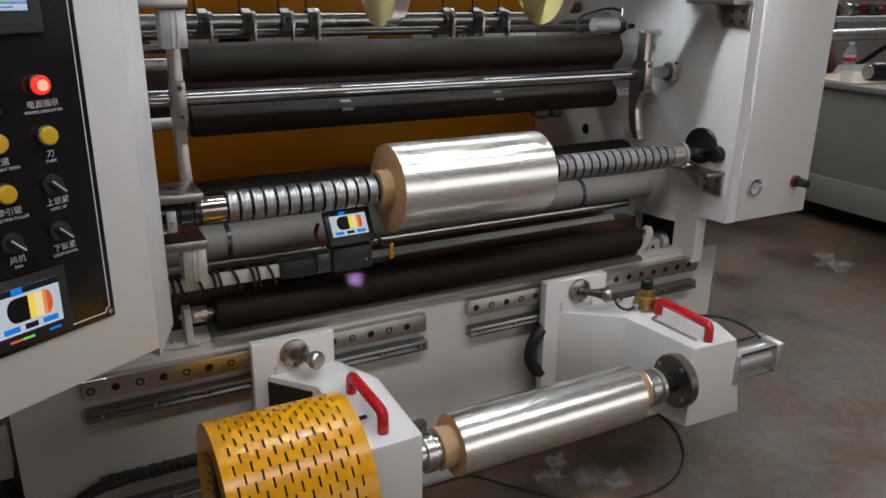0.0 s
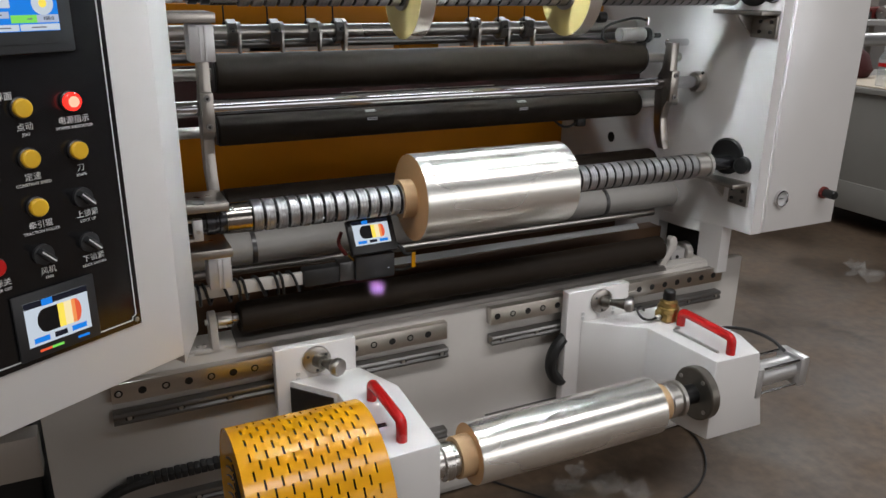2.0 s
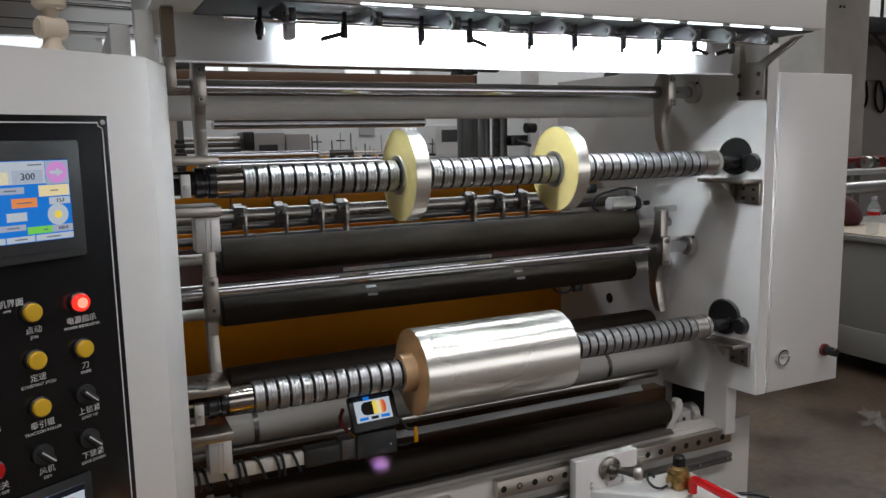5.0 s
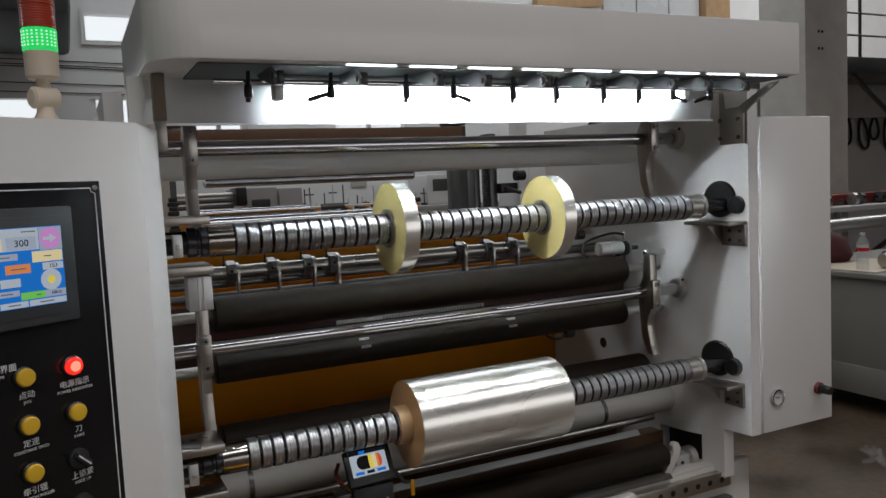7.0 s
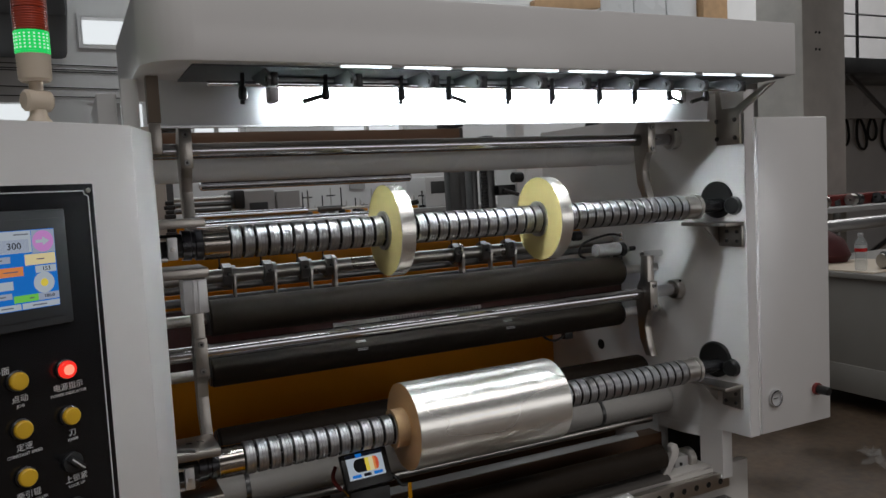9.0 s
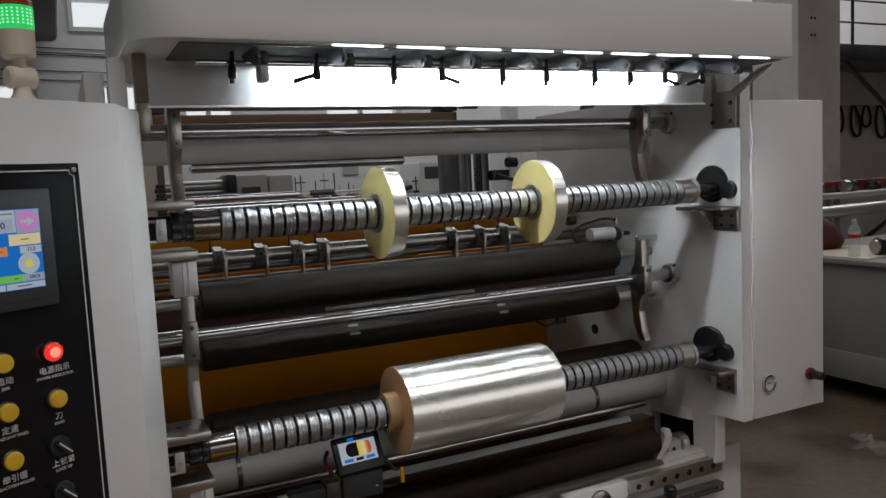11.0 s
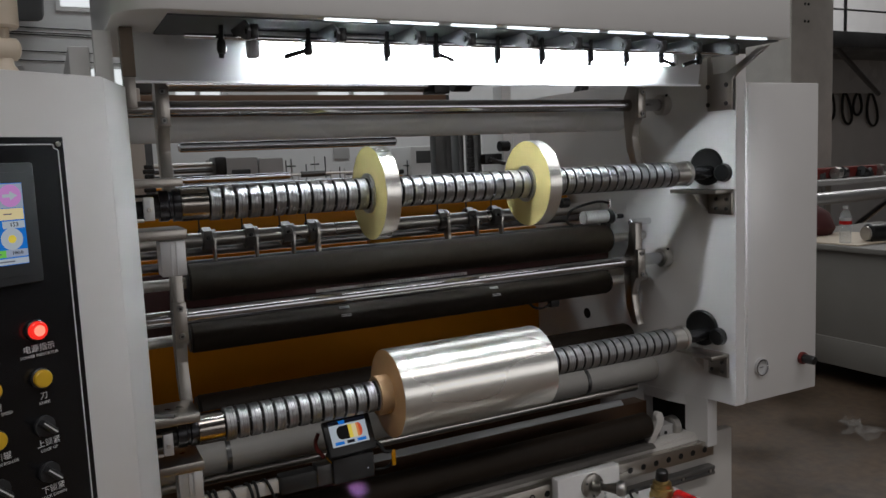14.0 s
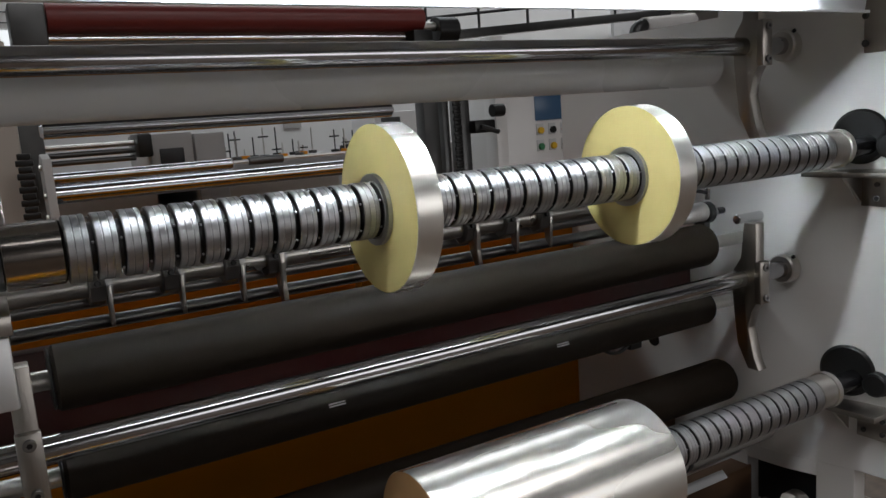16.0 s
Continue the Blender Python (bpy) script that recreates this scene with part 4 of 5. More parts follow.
gc = bmesh.new()
for i in range(5):
    for k in range(9):
        a = radians(200 + k * 16)
        c = (-0.345 + 0.0268 * math.cos(a), -0.29 + 0.0268 * math.sin(a), 1.821 + i * 0.0055)
        bx(c[0] - 0.0014, c[0] + 0.0014, c[1] - 0.001, c[1] + 0.001, c[2] - 0.0012, c[2] + 0.0012, bm=gc)
part("led_dots", gc, GREEN_CORE, tw, "bright green light dots")


# ---- base with sliding unwind heads ----
base = frame_r
part("front_plate", prism([(-0.493, 0.04), (1.615, 0.04), (1.615, 0.628), (-0.493, 0.628)], 0.03, Matrix.Translation((0, 0.05, 0)), 0.002), WHITE_DULL, base)
part("top_rail", bx(-0.30, 1.46, 0.052, 0.14, 0.6285, 0.636, 0.001), WHITE_DULL, base)
part("plinth", bx(-0.45, 1.55, 0.085, 0.9, 0.0, 0.30), WHITE_DULL, base)


def rack(x0, x1, z0, z1, first, step, kind):
    t = thing(kind, "drilled steel rack bar bolted to the base" if kind == "rack_bar" else "steel linear slide rail bolted to the base", "rail", kind, pose((x0 + x1) / 2, 0.04, z0))
    if kind == "rack_bar":
        part("bar", bx(x0, x1, 0.024, 0.0495, z0, z1, 0.0015), RACK, t)
    else:
        h = z1 - z0
        part("bar", prism([(0.0495, z0), (0.022, z0), (0.020, z0 + 0.25 * h), (0.025, z0 + 0.45 * h), (0.020, z0 + 0.7 * h), (0.022, z1), (0.0495, z1)], x1 - x0, Matrix.Translation((x0, 0, 0)) @ YZ, 0.0006), MIDSTEEL, t)
    x = x0 + first
    i = 0
    while x < x1 - 0.008:
        zc = (z0 + z1) / 2
        part("hole", lathe([(0, 0), (0, 0.0085), (0.0012, 0.0095), (0.0012, 0)], pose(x, 0.0245 if kind == "rack_bar" else 0.0235, zc, 0, 0, -90), 14), BLACK, t)
        if (x0 < 0.6 and i % 2 == 0) or (x0 > 0.6 and i < 5 and i % 2) or kind == "slide_rail":
            part("screw", lathe([(0.0012, 0), (0.0012, 0.0058), (0.003, 0.005), (0.003, 0)], pose(x, 0.0245 if kind == "rack_bar" else 0.0235, zc, 0, 0, -90), 10), STEEL, t)
        x += step
        i += 1


rack(-0.343, 0.512, 0.552, 0.601, 0.016, 0.052, "rack_bar")
rack(0.648, 1.507, 0.566, 0.615, 0.020, 0.050, "rack_bar")
rack(-0.345, 0.515, 0.496, 0.525, 0.035, 0.115, "slide_rail")
rack(0.652, 1.510, 0.502, 0.530, 0.035, 0.115, "slide_rail")
rack(-0.346, 0.515, 0.238, 0.266, 0.055, 0.115, "slide_rail")
rack(0.652, 1.510, 0.238, 0.266, 0.055, 0.115, "slide_rail")

ch = thing("cable_chain", "black drag chain and cable along the base", "cable chain", m=pose(-0.3, 0.03, 0.2))
part("loop", tube([(-0.43, 0.025, 0.05), (-0.43, 0.025, 0.22), (-0.425, 0.025, 0.25), (-0.395, 0.025, 0.300), (-0.345, 0.025, 0.326), (-0.28, 0.025, 0.332)], 0.014, 10, smooth=2), CABLE, ch)
for i in range(26):
    x = -0.335 + i * 0.0155
    part("link", bx(x, x + 0.0145, 0.014, 0.046, 0.322, 0.341 + 0.002 * (i % 2), 0.002), CABLE, ch)
part("clip", bx(-0.335, -0.275, 0.030, 0.049, 0.306, 0.3215, 0.001), STEEL, ch)

AX_Y, AX_Z = -0.328, 0.430


def unwind_head(side):
    right = side > 0
    x0, x1 = (0.880, 1.098) if right else (0.028, 0.235)
    zt = 0.638 if right else 0.628
    h = thing("unwind_head", "white painted sliding unwind head with a red handle", "machine head", "unwind heads", pose((x0 + x1) / 2, -0.2, 0.3))
    part("slide_plate", bx(x0, x1, -0.012, 0.018, 0.20, zt, 0.003), WHITE, h)
    for i in range(3):
        for zz in (zt - 0.086, zt - 0.072):
            part("screw", bar((x0 + 0.055 + i * 0.055 + (0.02 if zz > zt - 0.07 else 0), -0.0125, zz), (x0 + 0.055 + i * 0.055 + (0.02 if zz > zt - 0.07 else 0), -0.0145, zz), 0.006, 10), ALU, h)
    if right:
        plan = [(0.930, -0.013), (1.080, -0.130), (1.116, -0.367), (1.266, -0.372), (1.300, -0.267), (1.270, -0.013)]
    else:
        plan = [(0.060, -0.013), (0.150, -0.120), (0.160, -0.411), (0.289, -0.406), (0.298, -0.142), (0.242, -0.013)]
    b = bmesh.new()
    top = []
    bot = []
    for x, y in plan:
        k = min(1, max(0, -(y + 0.12) / 0.33))
        top.append(b.verts.new((x, y, 0.534 + 0.008 * (1 - k))))
        bot.append(b.verts.new((x + (0.05 if right and x > 1.2 and y < -0.3 else 0), y, 0.285 + 0.015 * min(1, -y / 0.43))))
    b.faces.new(top)
    b.faces.new(bot[::-1])
    n = len(plan)
    for i in range(n):
        b.faces.new((top[i], bot[i], bot[(i + 1) % n], top[(i + 1) % n]))
    bmesh.ops.recalc_face_normals(b, faces=b.faces[:])
    bmesh.ops.bevel(b, geom=b.edges[:], offset=0.004, segments=2, affect="EDGES", profile=0.5)
    part("housing", b, WHITE, h)
    if not right:
        gr = prism([(-0.062, 0.36), (0.062, 0.36), (0.062, 0.530), (-0.062, 0.530)], 0.003, pose(0.105 - 0.0045, -0.0665 - 0.003, 0, 0, 0, -50) @ pose(0, -0.003, 0), 0.0)
        part("side_grille", gr, DARKSTEEL, h, "dark slotted steel plate")
    hx, za = (1.184, 0.530) if right else (0.215, 0.532)
    ya, yb = (-0.150, -0.345) if right else (-0.178, -0.362)
    part("handle", tube([(hx, ya, za), (hx, ya, za + 0.040), (hx, ya - 0.004, za + 0.050), (hx, ya - 0.014, za + 0.054), (hx, yb + 0.014, za + 0.054), (hx, yb + 0.004, za + 0.050), (hx, yb, za + 0.040), (hx, yb, za)], 0.0125, 14, smooth=1), RED, h, "glossy red plastic grab handle")
    # lock knob on the slide plate
    kx, kz = ((0.995, 0.598) if right else (0.130, 0.588))
    part("lock_flange", lathe([(0, 0), (0, 0.036), (0.008, 0.036), (0.010, 0.033), (0.010, 0)], pose(kx, -0.0125, kz, 0, 0, -90), 28), BRUSHED, h)
    e = Vector((kx + (0.045 if right else 0.028), -0.070, kz + 0.002))
    for k in range(3):
        a = 0.5 + k * 2.1
        part("flange_bolt", bar((kx + 0.027 * math.cos(a), -0.0225, kz + 0.027 * math.sin(a)), (kx + 0.027 * math.cos(a), -0.0245, kz + 0.027 * math.sin(a)), 0.004, 8, ch=0.0005), DARKSTEEL, h)
    d = (e - Vector((kx, -0.02, kz)))
    lm = Matrix.Translation((kx, -0.02, kz)) @ d.to_track_quat("X", "Z").to_matrix().to_4x4()
    n = d.length
    part("lock_lever", lathe([(0, 0), (0, 0.017), (0.022, 0.017), (0.024, 0.010), (0.55 * n, 0.0105), (n, 0.017), (n, 0)], lm, 20), FLANGE, h)
    part("lock_ball", lathe([(n, 0), (n, 0.019), (n + 0.006, 0.0225), (n + 0.018, 0.0225), (n + 0.023, 0.019), (n + 0.024, 0)], lm, 28), STEEL, h, "round polished grip")
    # chuck
    m = Matrix.Translation((0, AX_Y, AX_Z))
    if right:
        part("flange", lathe([(1.084, 0), (1.084, 0.070), (1.087, 0.074), (1.110, 0.074), (1.110, 0)], m, 40), FLANGE, h, "dark round flange")
        for k in range(4):
            a = 0.6 + k * math.pi / 2
            part("flange_bolt", rod(1.079, 1.084, AX_Y + 0.058 * math.cos(a), AX_Z + 0.058 * math.sin(a), 0.006, 8, 0.001), STEEL, h)
        part("chuck_neck", lathe([(1.03, 0), (1.03, 0.027), (1.085, 0.027), (1.085, 0)], m, 24), BLACK, h)
        part("chuck", lathe([(0.975, 0), (0.975, 0.044), (0.982, 0.049), (0.996, 0.049), (0.998, 0.042), (1.016, 0.042), (1.018, 0.049), (1.028, 0.049), (1.030, 0.04), (1.030, 0)], m, 40), STEEL, h, "polished steel chuck")
    else:
        part("chuck", lathe([(0.285, 0), (0.285, 0.038), (0.322, 0.038), (0.324, 0.047), (0.345, 0.047), (0.347, 0.040), (0.362, 0.040), (0.362, 0)], m, 40), STEEL, h, "polished steel chuck")


unwind_head(1)
unwind_head(-1)
film_roll(0.400, 0.938, AX_Y, AX_Z, 0.0745, 0.362, 0.975, 0.050, "clear film roll between the unwind heads")

# perforated motor cover
dr = thing("motor_cover", "glossy yellow perforated round motor guard", "motor guard", m=pose(0.0, -0.33, 0.26))
DX0, DX1, DY, DZ, DR = -0.140, 0.150, -0.330, 0.435, 0.179
b = bmesh.new()
NA, cols = 162, []
x = DX0
cols.append(x)
x += 0.022
while x < DX1 - 0.02:
    cols += [x, x + 0.0042]
    x += 0.0168
cols.append(DX1)
grid = [[b.verts.new((x, DY + DR * math.cos(2 * math.pi * k / NA), DZ + DR * math.sin(2 * math.pi * k / NA))) for k in range(NA)] for x in cols]
for i in range(len(cols) - 1):
    for k in range(NA):
        slot = i % 2 == 1 and (k + 3 * ((i // 2) % 2)) % 6 < 3
        if not slot:
            j = (k + 1) % NA
            b.faces.new((grid[i][k], grid[i][j], grid[i + 1][j], grid[i + 1][k]))
bmesh.ops.recalc_face_normals(b, faces=b.faces[:])
bmesh.ops.solidify(b, geom=b.faces[:], thickness=0.003)
part("shell", b, YELLOW, dr)
# black cylinder added inside the shell so the slots read dark
part("inner", rod(DX0 + 0.012, DX1 - 0.002, DY, DZ, DR - 0.016, 40), BLACK, dr, "black cylinder added to keep the slots dark")
b = lathe([(DX0 + 0.0005, 0.0), (DX0 + 0.0005, DR - 0.004), (DX0 + 0.003, DR - 0.0035), (DX0 + 0.003, 0)], Matrix.Translation((0, DY, DZ)), 60)
part("end_disc", b, YELLOW, dr)
for s in (-1, 1):
    for i in range(11):
        z = DZ + 0.125 - i * 0.022
        w = min(0.075, math.sqrt(max(0.0004, (DR - 0.02) ** 2 - (z - DZ) ** 2)) * 0.75)
        part("vent", tube([(DX0 - 0.0004, DY + s * 0.006, z), (DX0 - 0.0004, DY + s * (0.006 + w * 0.5), z - 0.012), (DX0 - 0.0004, DY + s * (0.006 + w), z - 0.036)], 0.0017, 6, smooth=1), BLACK, dr)
solo("drum_label", bx(0.170, 0.205, -0.300, -0.288, 0.5405, 0.5425), BLACK, "dark strip lying on the head", "strip")

# valve, small lever and air cylinder on the far head
VO = Matrix.Translation((0.047, 0.0, -0.050))
v = thing("air_valve", "brass air regulator valve with a black cap", "valve", m=pose(1.172, -0.105, 0.54))
vm = VO @ pose(1.125, -0.105, 0, 0, -90, 0)
part("body", bx(1.146, 1.206, -0.133, -0.077, 0.542, 0.570, 0.006), BRASS, v)
part("bonnet", lathe([(0.620, 0), (0.620, 0.032), (0.634, 0.032), (0.636, 0.027), (0.650, 0.026), (0.653, 0.019), (0.658, 0.018), (0.658, 0)], vm, 28), BRASS, v)
part("cap", lathe([(0.658, 0), (0.658, 0.0185), (0.682, 0.0175), (0.686, 0.014), (0.686, 0)], vm, 12), BLACK, v)
part("port", bar((1.206, -0.105, 0.556), (1.218, -0.105, 0.556), 0.011, 12), STEEL, v)
part("stub", bar((1.145, -0.105, 0.556), (1.129, -0.105, 0.554), 0.008, 12), STEEL, v)
part("hose", tube([(1.129, -0.105, 0.554), (1.102, -0.11, 0.552), (1.077, -0.10, 0.562), (1.082, -0.07, 0.578), (1.117, -0.05, 0.572), (1.147, -0.03, 0.546)], 0.004, 8, smooth=2), CABLE, v)
solo("hex_key", tube([(1.160, -0.170, 0.546), (1.138, -0.175, 0.546), (1.138, -0.185, 0.545), (1.155, -0.330, 0.540)], 0.0045, 8, smooth=1), STEEL, "steel hex key lying on the head", "hex key")
c = thing("air_cylinder", "aluminium air cylinder with tie rods on the head", "air cylinder", m=pose(1.40, -0.33, 0.39))
cy, cz = -0.330, 0.437
part("barrel", rod(1.28, 1.437, cy, cz, 0.036, 32), ALU, c)
part("end_cap", bx(1.437, 1.470, cy - 0.045, cy + 0.045, cz - 0.045, cz + 0.045, 0.005), ALU, c)
part("front_cap", bx(1.272, 1.294, cy - 0.045, cy + 0.045, cz - 0.045, cz + 0.045, 0.004), ALU, c)
for a in (-0.037, 0.037):
    for e in (-0.037, 0.037):
        part("tie_rod", rod(1.29, 1.439, cy + a, cz + e, 0.004, 8, 0.001), CHROME, c)
part("hose", tube([(1.43, cy + 0.01, cz + 0.045), (1.41, cy + 0.05, cz + 0.075), (1.36, cy + 0.12, cz + 0.09), (1.30, cy + 0.2, cz + 0.06)], 0.005, 8, smooth=2), CABLE, c)
solo("cable_ring", tube([(0.93, 0.02, 0.50), (0.868, 0.0, 0.485), (0.842, 0.0, 0.44), (0.842, 0.0, 0.39), (0.875, 0.0, 0.35), (0.93, 0.02, 0.34)], 0.018, 10, smooth=2), CABLE, "thick black hose loop behind the head", "hose")


# ---- thickness sensor on its bar ----
sn = thing("thickness_sensor", "black thickness sensor with a small lit display", "sensor", m=pose(0.30, 0.02, 0.78))
part("case", bx(0.243, 0.347, -0.005, 0.055, 0.774, 0.836, 0.004), PLASTIC, sn)
part("warning_label", bx(0.2415, 0.2428, 0.008, 0.048, 0.785, 0.828), YELLOW, sn, "yellow warning label")
part("neck", bar((0.297, 0.03, 0.836), (0.297, 0.030, 0.868), 0.008, 12), BLACK, sn)
part("cable", tube([(0.35, 0.04, 0.855), (0.375, 0.02, 0.84), (0.38, 0.01, 0.822), (0.40, 0.01, 0.822)], 0.005, 8, smooth=2), CABLE, sn)
part("tag", bx(0.398, 0.408, 0.004, 0.010, 0.785, 0.825, 0.001), YELLOW, sn, "yellow cable tag")
part("cable", tube([(0.40, 0.012, 0.79), (0.385, 0.02, 0.775), (0.362, 0.03, 0.775)], 0.0035, 8, smooth=2), CABLE, sn)
part("led", bx(0.328, 0.331, -0.0060, -0.0052, 0.797, 0.800), S_WHITE, sn)
part("clamp", bx(0.205, 0.243, 0.005, 0.045, 0.775, 0.825, 0.003), DARKSTEEL, sn)
part("cable_red", tube([(0.235, 0.04, 0.83), (0.215, 0.05, 0.86), (0.23, 0.06, 0.885)], 0.005, 8, smooth=2), MAROON, sn, "red cable end")
SCR = pose(0.290, 0.000, 0.890, -28, 0, 4)
disp = part("display_case", bx(-0.062, 0.062, 0.0, 0.016, -0.046, 0.042, 0.005), BLACK, sn)
disp.matrix_basis = SCR
meter_screen(disp, -0.049, 0.046, -0.024, 0.036, -0.0003)
solo("sensor_bar", bx(-0.19, 0.22, 0.018, 0.034, 0.778, 0.808, 0.002), WHITE_DULL, "flat white support bar for the sensor", "bar")
coil = []
for i in range(150):
    a = i * 0.42
    x = -0.175 + 0.29 * (i / 150) + 0.010 * math.sin(i * 0.13)
    coil.append((x, 0.026 + 0.020 * math.cos(a), 0.788 + 0.026 * math.sin(a)))
solo("coil_cord", tube(coil, 0.0038, 6), CABLE, "black coiled cord round the white bar", "cord")
solo("cord_sleeve", bx(0.115, 0.207, 0.006, 0.046, 0.772, 0.818, 0.008), CABLE, "black wrapped cord bundle", "cord")
spot = bpy.data.lights.new("sensor_light", "SPOT")
spot.energy, spot.color, spot.spot_size, spot.spot_blend, spot.shadow_soft_size = 4.5, (0.55, 0.36, 1.0), radians(58), 1.0, 0.004
so = new("sensor_light", spot)
so.matrix_world = look((0.318, 0.022, 0.768), (0.322, 0.062, 0.72))

# wire hooks on the paper roller
for x in (0.03, 1.13):
    hk = thing("wire_hook", "thin steel spring hook round the paper roller", "hook", "wire hooks", pose(x, 0.2, 0.8))
    part("strap", lathe([(x, 0.0435), (x, 0.0455), (x + 0.012, 0.0455), (x + 0.012, 0.0435)], Matrix.Translation((0, 0.21, 0.826)), 32, closed=True), DARKSTEEL, hk)
    part("loop", tube([(x, 0.30, 0.915), (x, 0.295, 0.95), (x + 0.012, 0.29, 0.962), (x + 0.02, 0.295, 0.945), (x + 0.02, 0.30, 0.915)], 0.0016, 6, smooth=1), STEEL, hk)

# pneumatic stub by the far end of the pressure roller
pn = thing("air_fitting", "small air cylinder with black hoses at the roller end", "air cylinder", m=pose(1.24, 0.25, 1.33))
part("barrel", rod(1.186, 1.278, 0.25, 1.334, 0.021, 24), GREY, pn, "grey cylinder barrel")
part("end_cap", rod(1.2785, 1.297, 0.25, 1.331, 0.024, 20), BLACK, pn)
part("nut", rod(1.2975, 1.311, 0.25, 1.330, 0.018, 6), CHROME, pn)
part("stem", rod(1.3115, 1.345, 0.25, 1.330, 0.008, 12), BLACK, pn)
part("elbow", bx(1.262, 1.282, 0.232, 0.262, 1.296, 1.313, 0.004), BLACK, pn)
part("fitting", bar((1.288, 0.245, 1.36), (1.288, 0.245, 1.385), 0.006, 10), CHROME, pn)
part("hose", tube([(1.288, 0.245, 1.375), (1.24, 0.24, 1.385), (1.19, 0.25, 1.375), (1.14, 0.26, 1.36), (1.12, 0.25, 1.325), (1.14, 0.24, 1.315)], 0.004, 8, smooth=2), CABLE, pn)
part("fitting", rod(1.115, 1.145, 0.27, 1.385, 0.016, 12), BLACK, pn)
solo("stop_pin", rod(1.345, XP(0.216), 0.216, 1.31, 0.011, 16), CHROME, "short chrome stop pin on the side plate", "pin")
cp = thing("cable_plug", "black plug with a hanging cable below the slim roller", "plug", m=pose(1.02, 0.27, 1.06))
part("plug", bx(1.065, 1.098, 0.262, 0.285, 1.060, 1.088, 0.004), BLACK, cp)
part("cable", tube([(1.065, 0.27, 1.072), (1.04, 0.27, 1.06), (1.01, 0.27, 1.065), (0.985, 0.27, 1.085)], 0.004, 8, smooth=2), CABLE, cp)


# ---- rear of the machine and the workshop behind ----
rr = thing("rear_roller", "long red-brown rubber roller at the rear of the machine", "roller", m=pose(0.5, 0.85, 1.79))
part("sleeve", rod(0.19, 1.604, 2.0, 1.993, 0.050, 40), MAROON, rr)
part("under_rod", rod(0.173, 1.506, 1.97, 1.922, 0.013, 16), CHROME, rr)
part("shield", bx(0.16, 1.61, 2.055, 2.062, 1.90, 1.97), TAN, rr, "brown sheet behind the roller")
part("end_block", bx(1.53, 1.62, 1.93, 2.08, 1.88, 1.945, 0.006), BLACK, rr)
part("end_block", bx(0.08, 0.185, 1.93, 2.08, 1.88, 2.03, 0.006), DARKSTEEL, rr)
part("hand_wheel", rod(1.67, 1.77, 2.0, 1.95, 0.055, 24), BLACK, rr)
part("axle", rod(1.604, 1.67, 2.0, 1.965, 0.02, 12), STEEL, rr)
part("post", bx(0.06, 0.13, 1.98, 2.06, 0.0, 1.8795, 0.004), DARKSTEEL, rr)
part("post", bx(1.58, 1.64, 1.98, 2.06, 0.0, 1.8795, 0.004), DARKSTEEL, rr)
bb = thing("rear_beam", "brown painted cross beam of the rear frame", "beam", m=pose(0.5, 1.52, 1.80))
part("beam", bx(0.036, 1.36, 1.48, 1.56, 1.782, 1.832, 0.003), BROWN, bb)
part("post", bx(1.30, 1.36, 1.49, 1.55, 0.0, 1.7815, 0.003), DARKSTEEL, bb)
for x0, x1, y, z, r in ((0.07, 0.47, 1.0, 1.503, 0.013), (0.07, 0.86, 1.02, 1.466, 0.020), (0.07, 0.47, 1.04, 1.486, 0.009)):
    solo("web_roller", rod(x0, x1, y, z, r, 24), POLISHED, "steel web roller at the machine's rear", "roller", "rear rollers")
tr = thing("turnbuckle", "dark steel turnbuckle on a thin rod", "turnbuckle", m=pose(0.6, 1.0, 1.505))
part("rod", rod(0.47, 0.80, 1.0, 1.505, 0.005, 10), STEEL, tr)
part("sleeve", rod(0.51, 0.60, 1.0, 1.505, 0.011, 14), DARKSTEEL, tr)
solo("rear_post", bx(-0.25, 0.035, 1.4, 1.6, 0, 1.85, 0.005), TAN, "tan painted post of the rear frame", "post")
rb_ = thing("rear_stand", "dark steel stand under the rear web rollers", "stand", m=pose(0.86, 1.02, 0))
part("upright", bx(0.845, 0.875, 1.0, 1.06, 0.0, 1.445, 0.003), DARKSTEEL, rb_)
bp_ = thing("rear_bracket", "dark steel bearing plate at the rear roller ends", "bracket", m=pose(0.06, 1.0, 1.4))
part("plate", prism([(0.95, 1.40), (1.06, 1.40), (1.07, 1.54), (1.03, 1.56), (0.96, 1.55)], 0.018, Matrix.Translation((0.052, 0, 0)) @ YZ, 0.002), GREY, bp_)
part("foot", bx(0.03, 0.09, 0.94, 1.08, 1.385, 1.402, 0.002), BLACK, bp_)
for k, (yy, zz) in enumerate(((1.0, 1.42), (1.0, 1.53), (0.97, 1.47))):
    part("bolt", rod(0.046, 0.052, yy, zz, 0.007, 8, 0.001), STEEL, bp_)


def lift_chain(x, y, z0, n):
    chn = thing("lift_chain", "black roller chain of the rear lift", "chain", "lift chains", pose(x, y, z0))
    for i in range(n):
        w = 0.016 if i % 2 else 0.021
        part("link", bx(x - w, x + w, y - 0.006, y + 0.006, z0 + i * 0.017, z0 + 0.0165 + i * 0.017, 0.003), BLACK, chn)


lift_chain(0.035, 1.34, 0.0, 92)
lift_chain(1.86, 2.17, 0.0, 100)
solo("rear_mast", bx(1.80, 1.835, 2.2, 2.3, 0, 1.75, 0.004), DARKSTEEL, "dark steel mast of the rear lift", "post", "rear masts")
solo("rear_mast", bx(1.90, 1.95, 2.2, 2.3, 0, 1.85, 0.004), DARKSTEEL, "dark steel mast of the rear lift", "post", "rear masts")
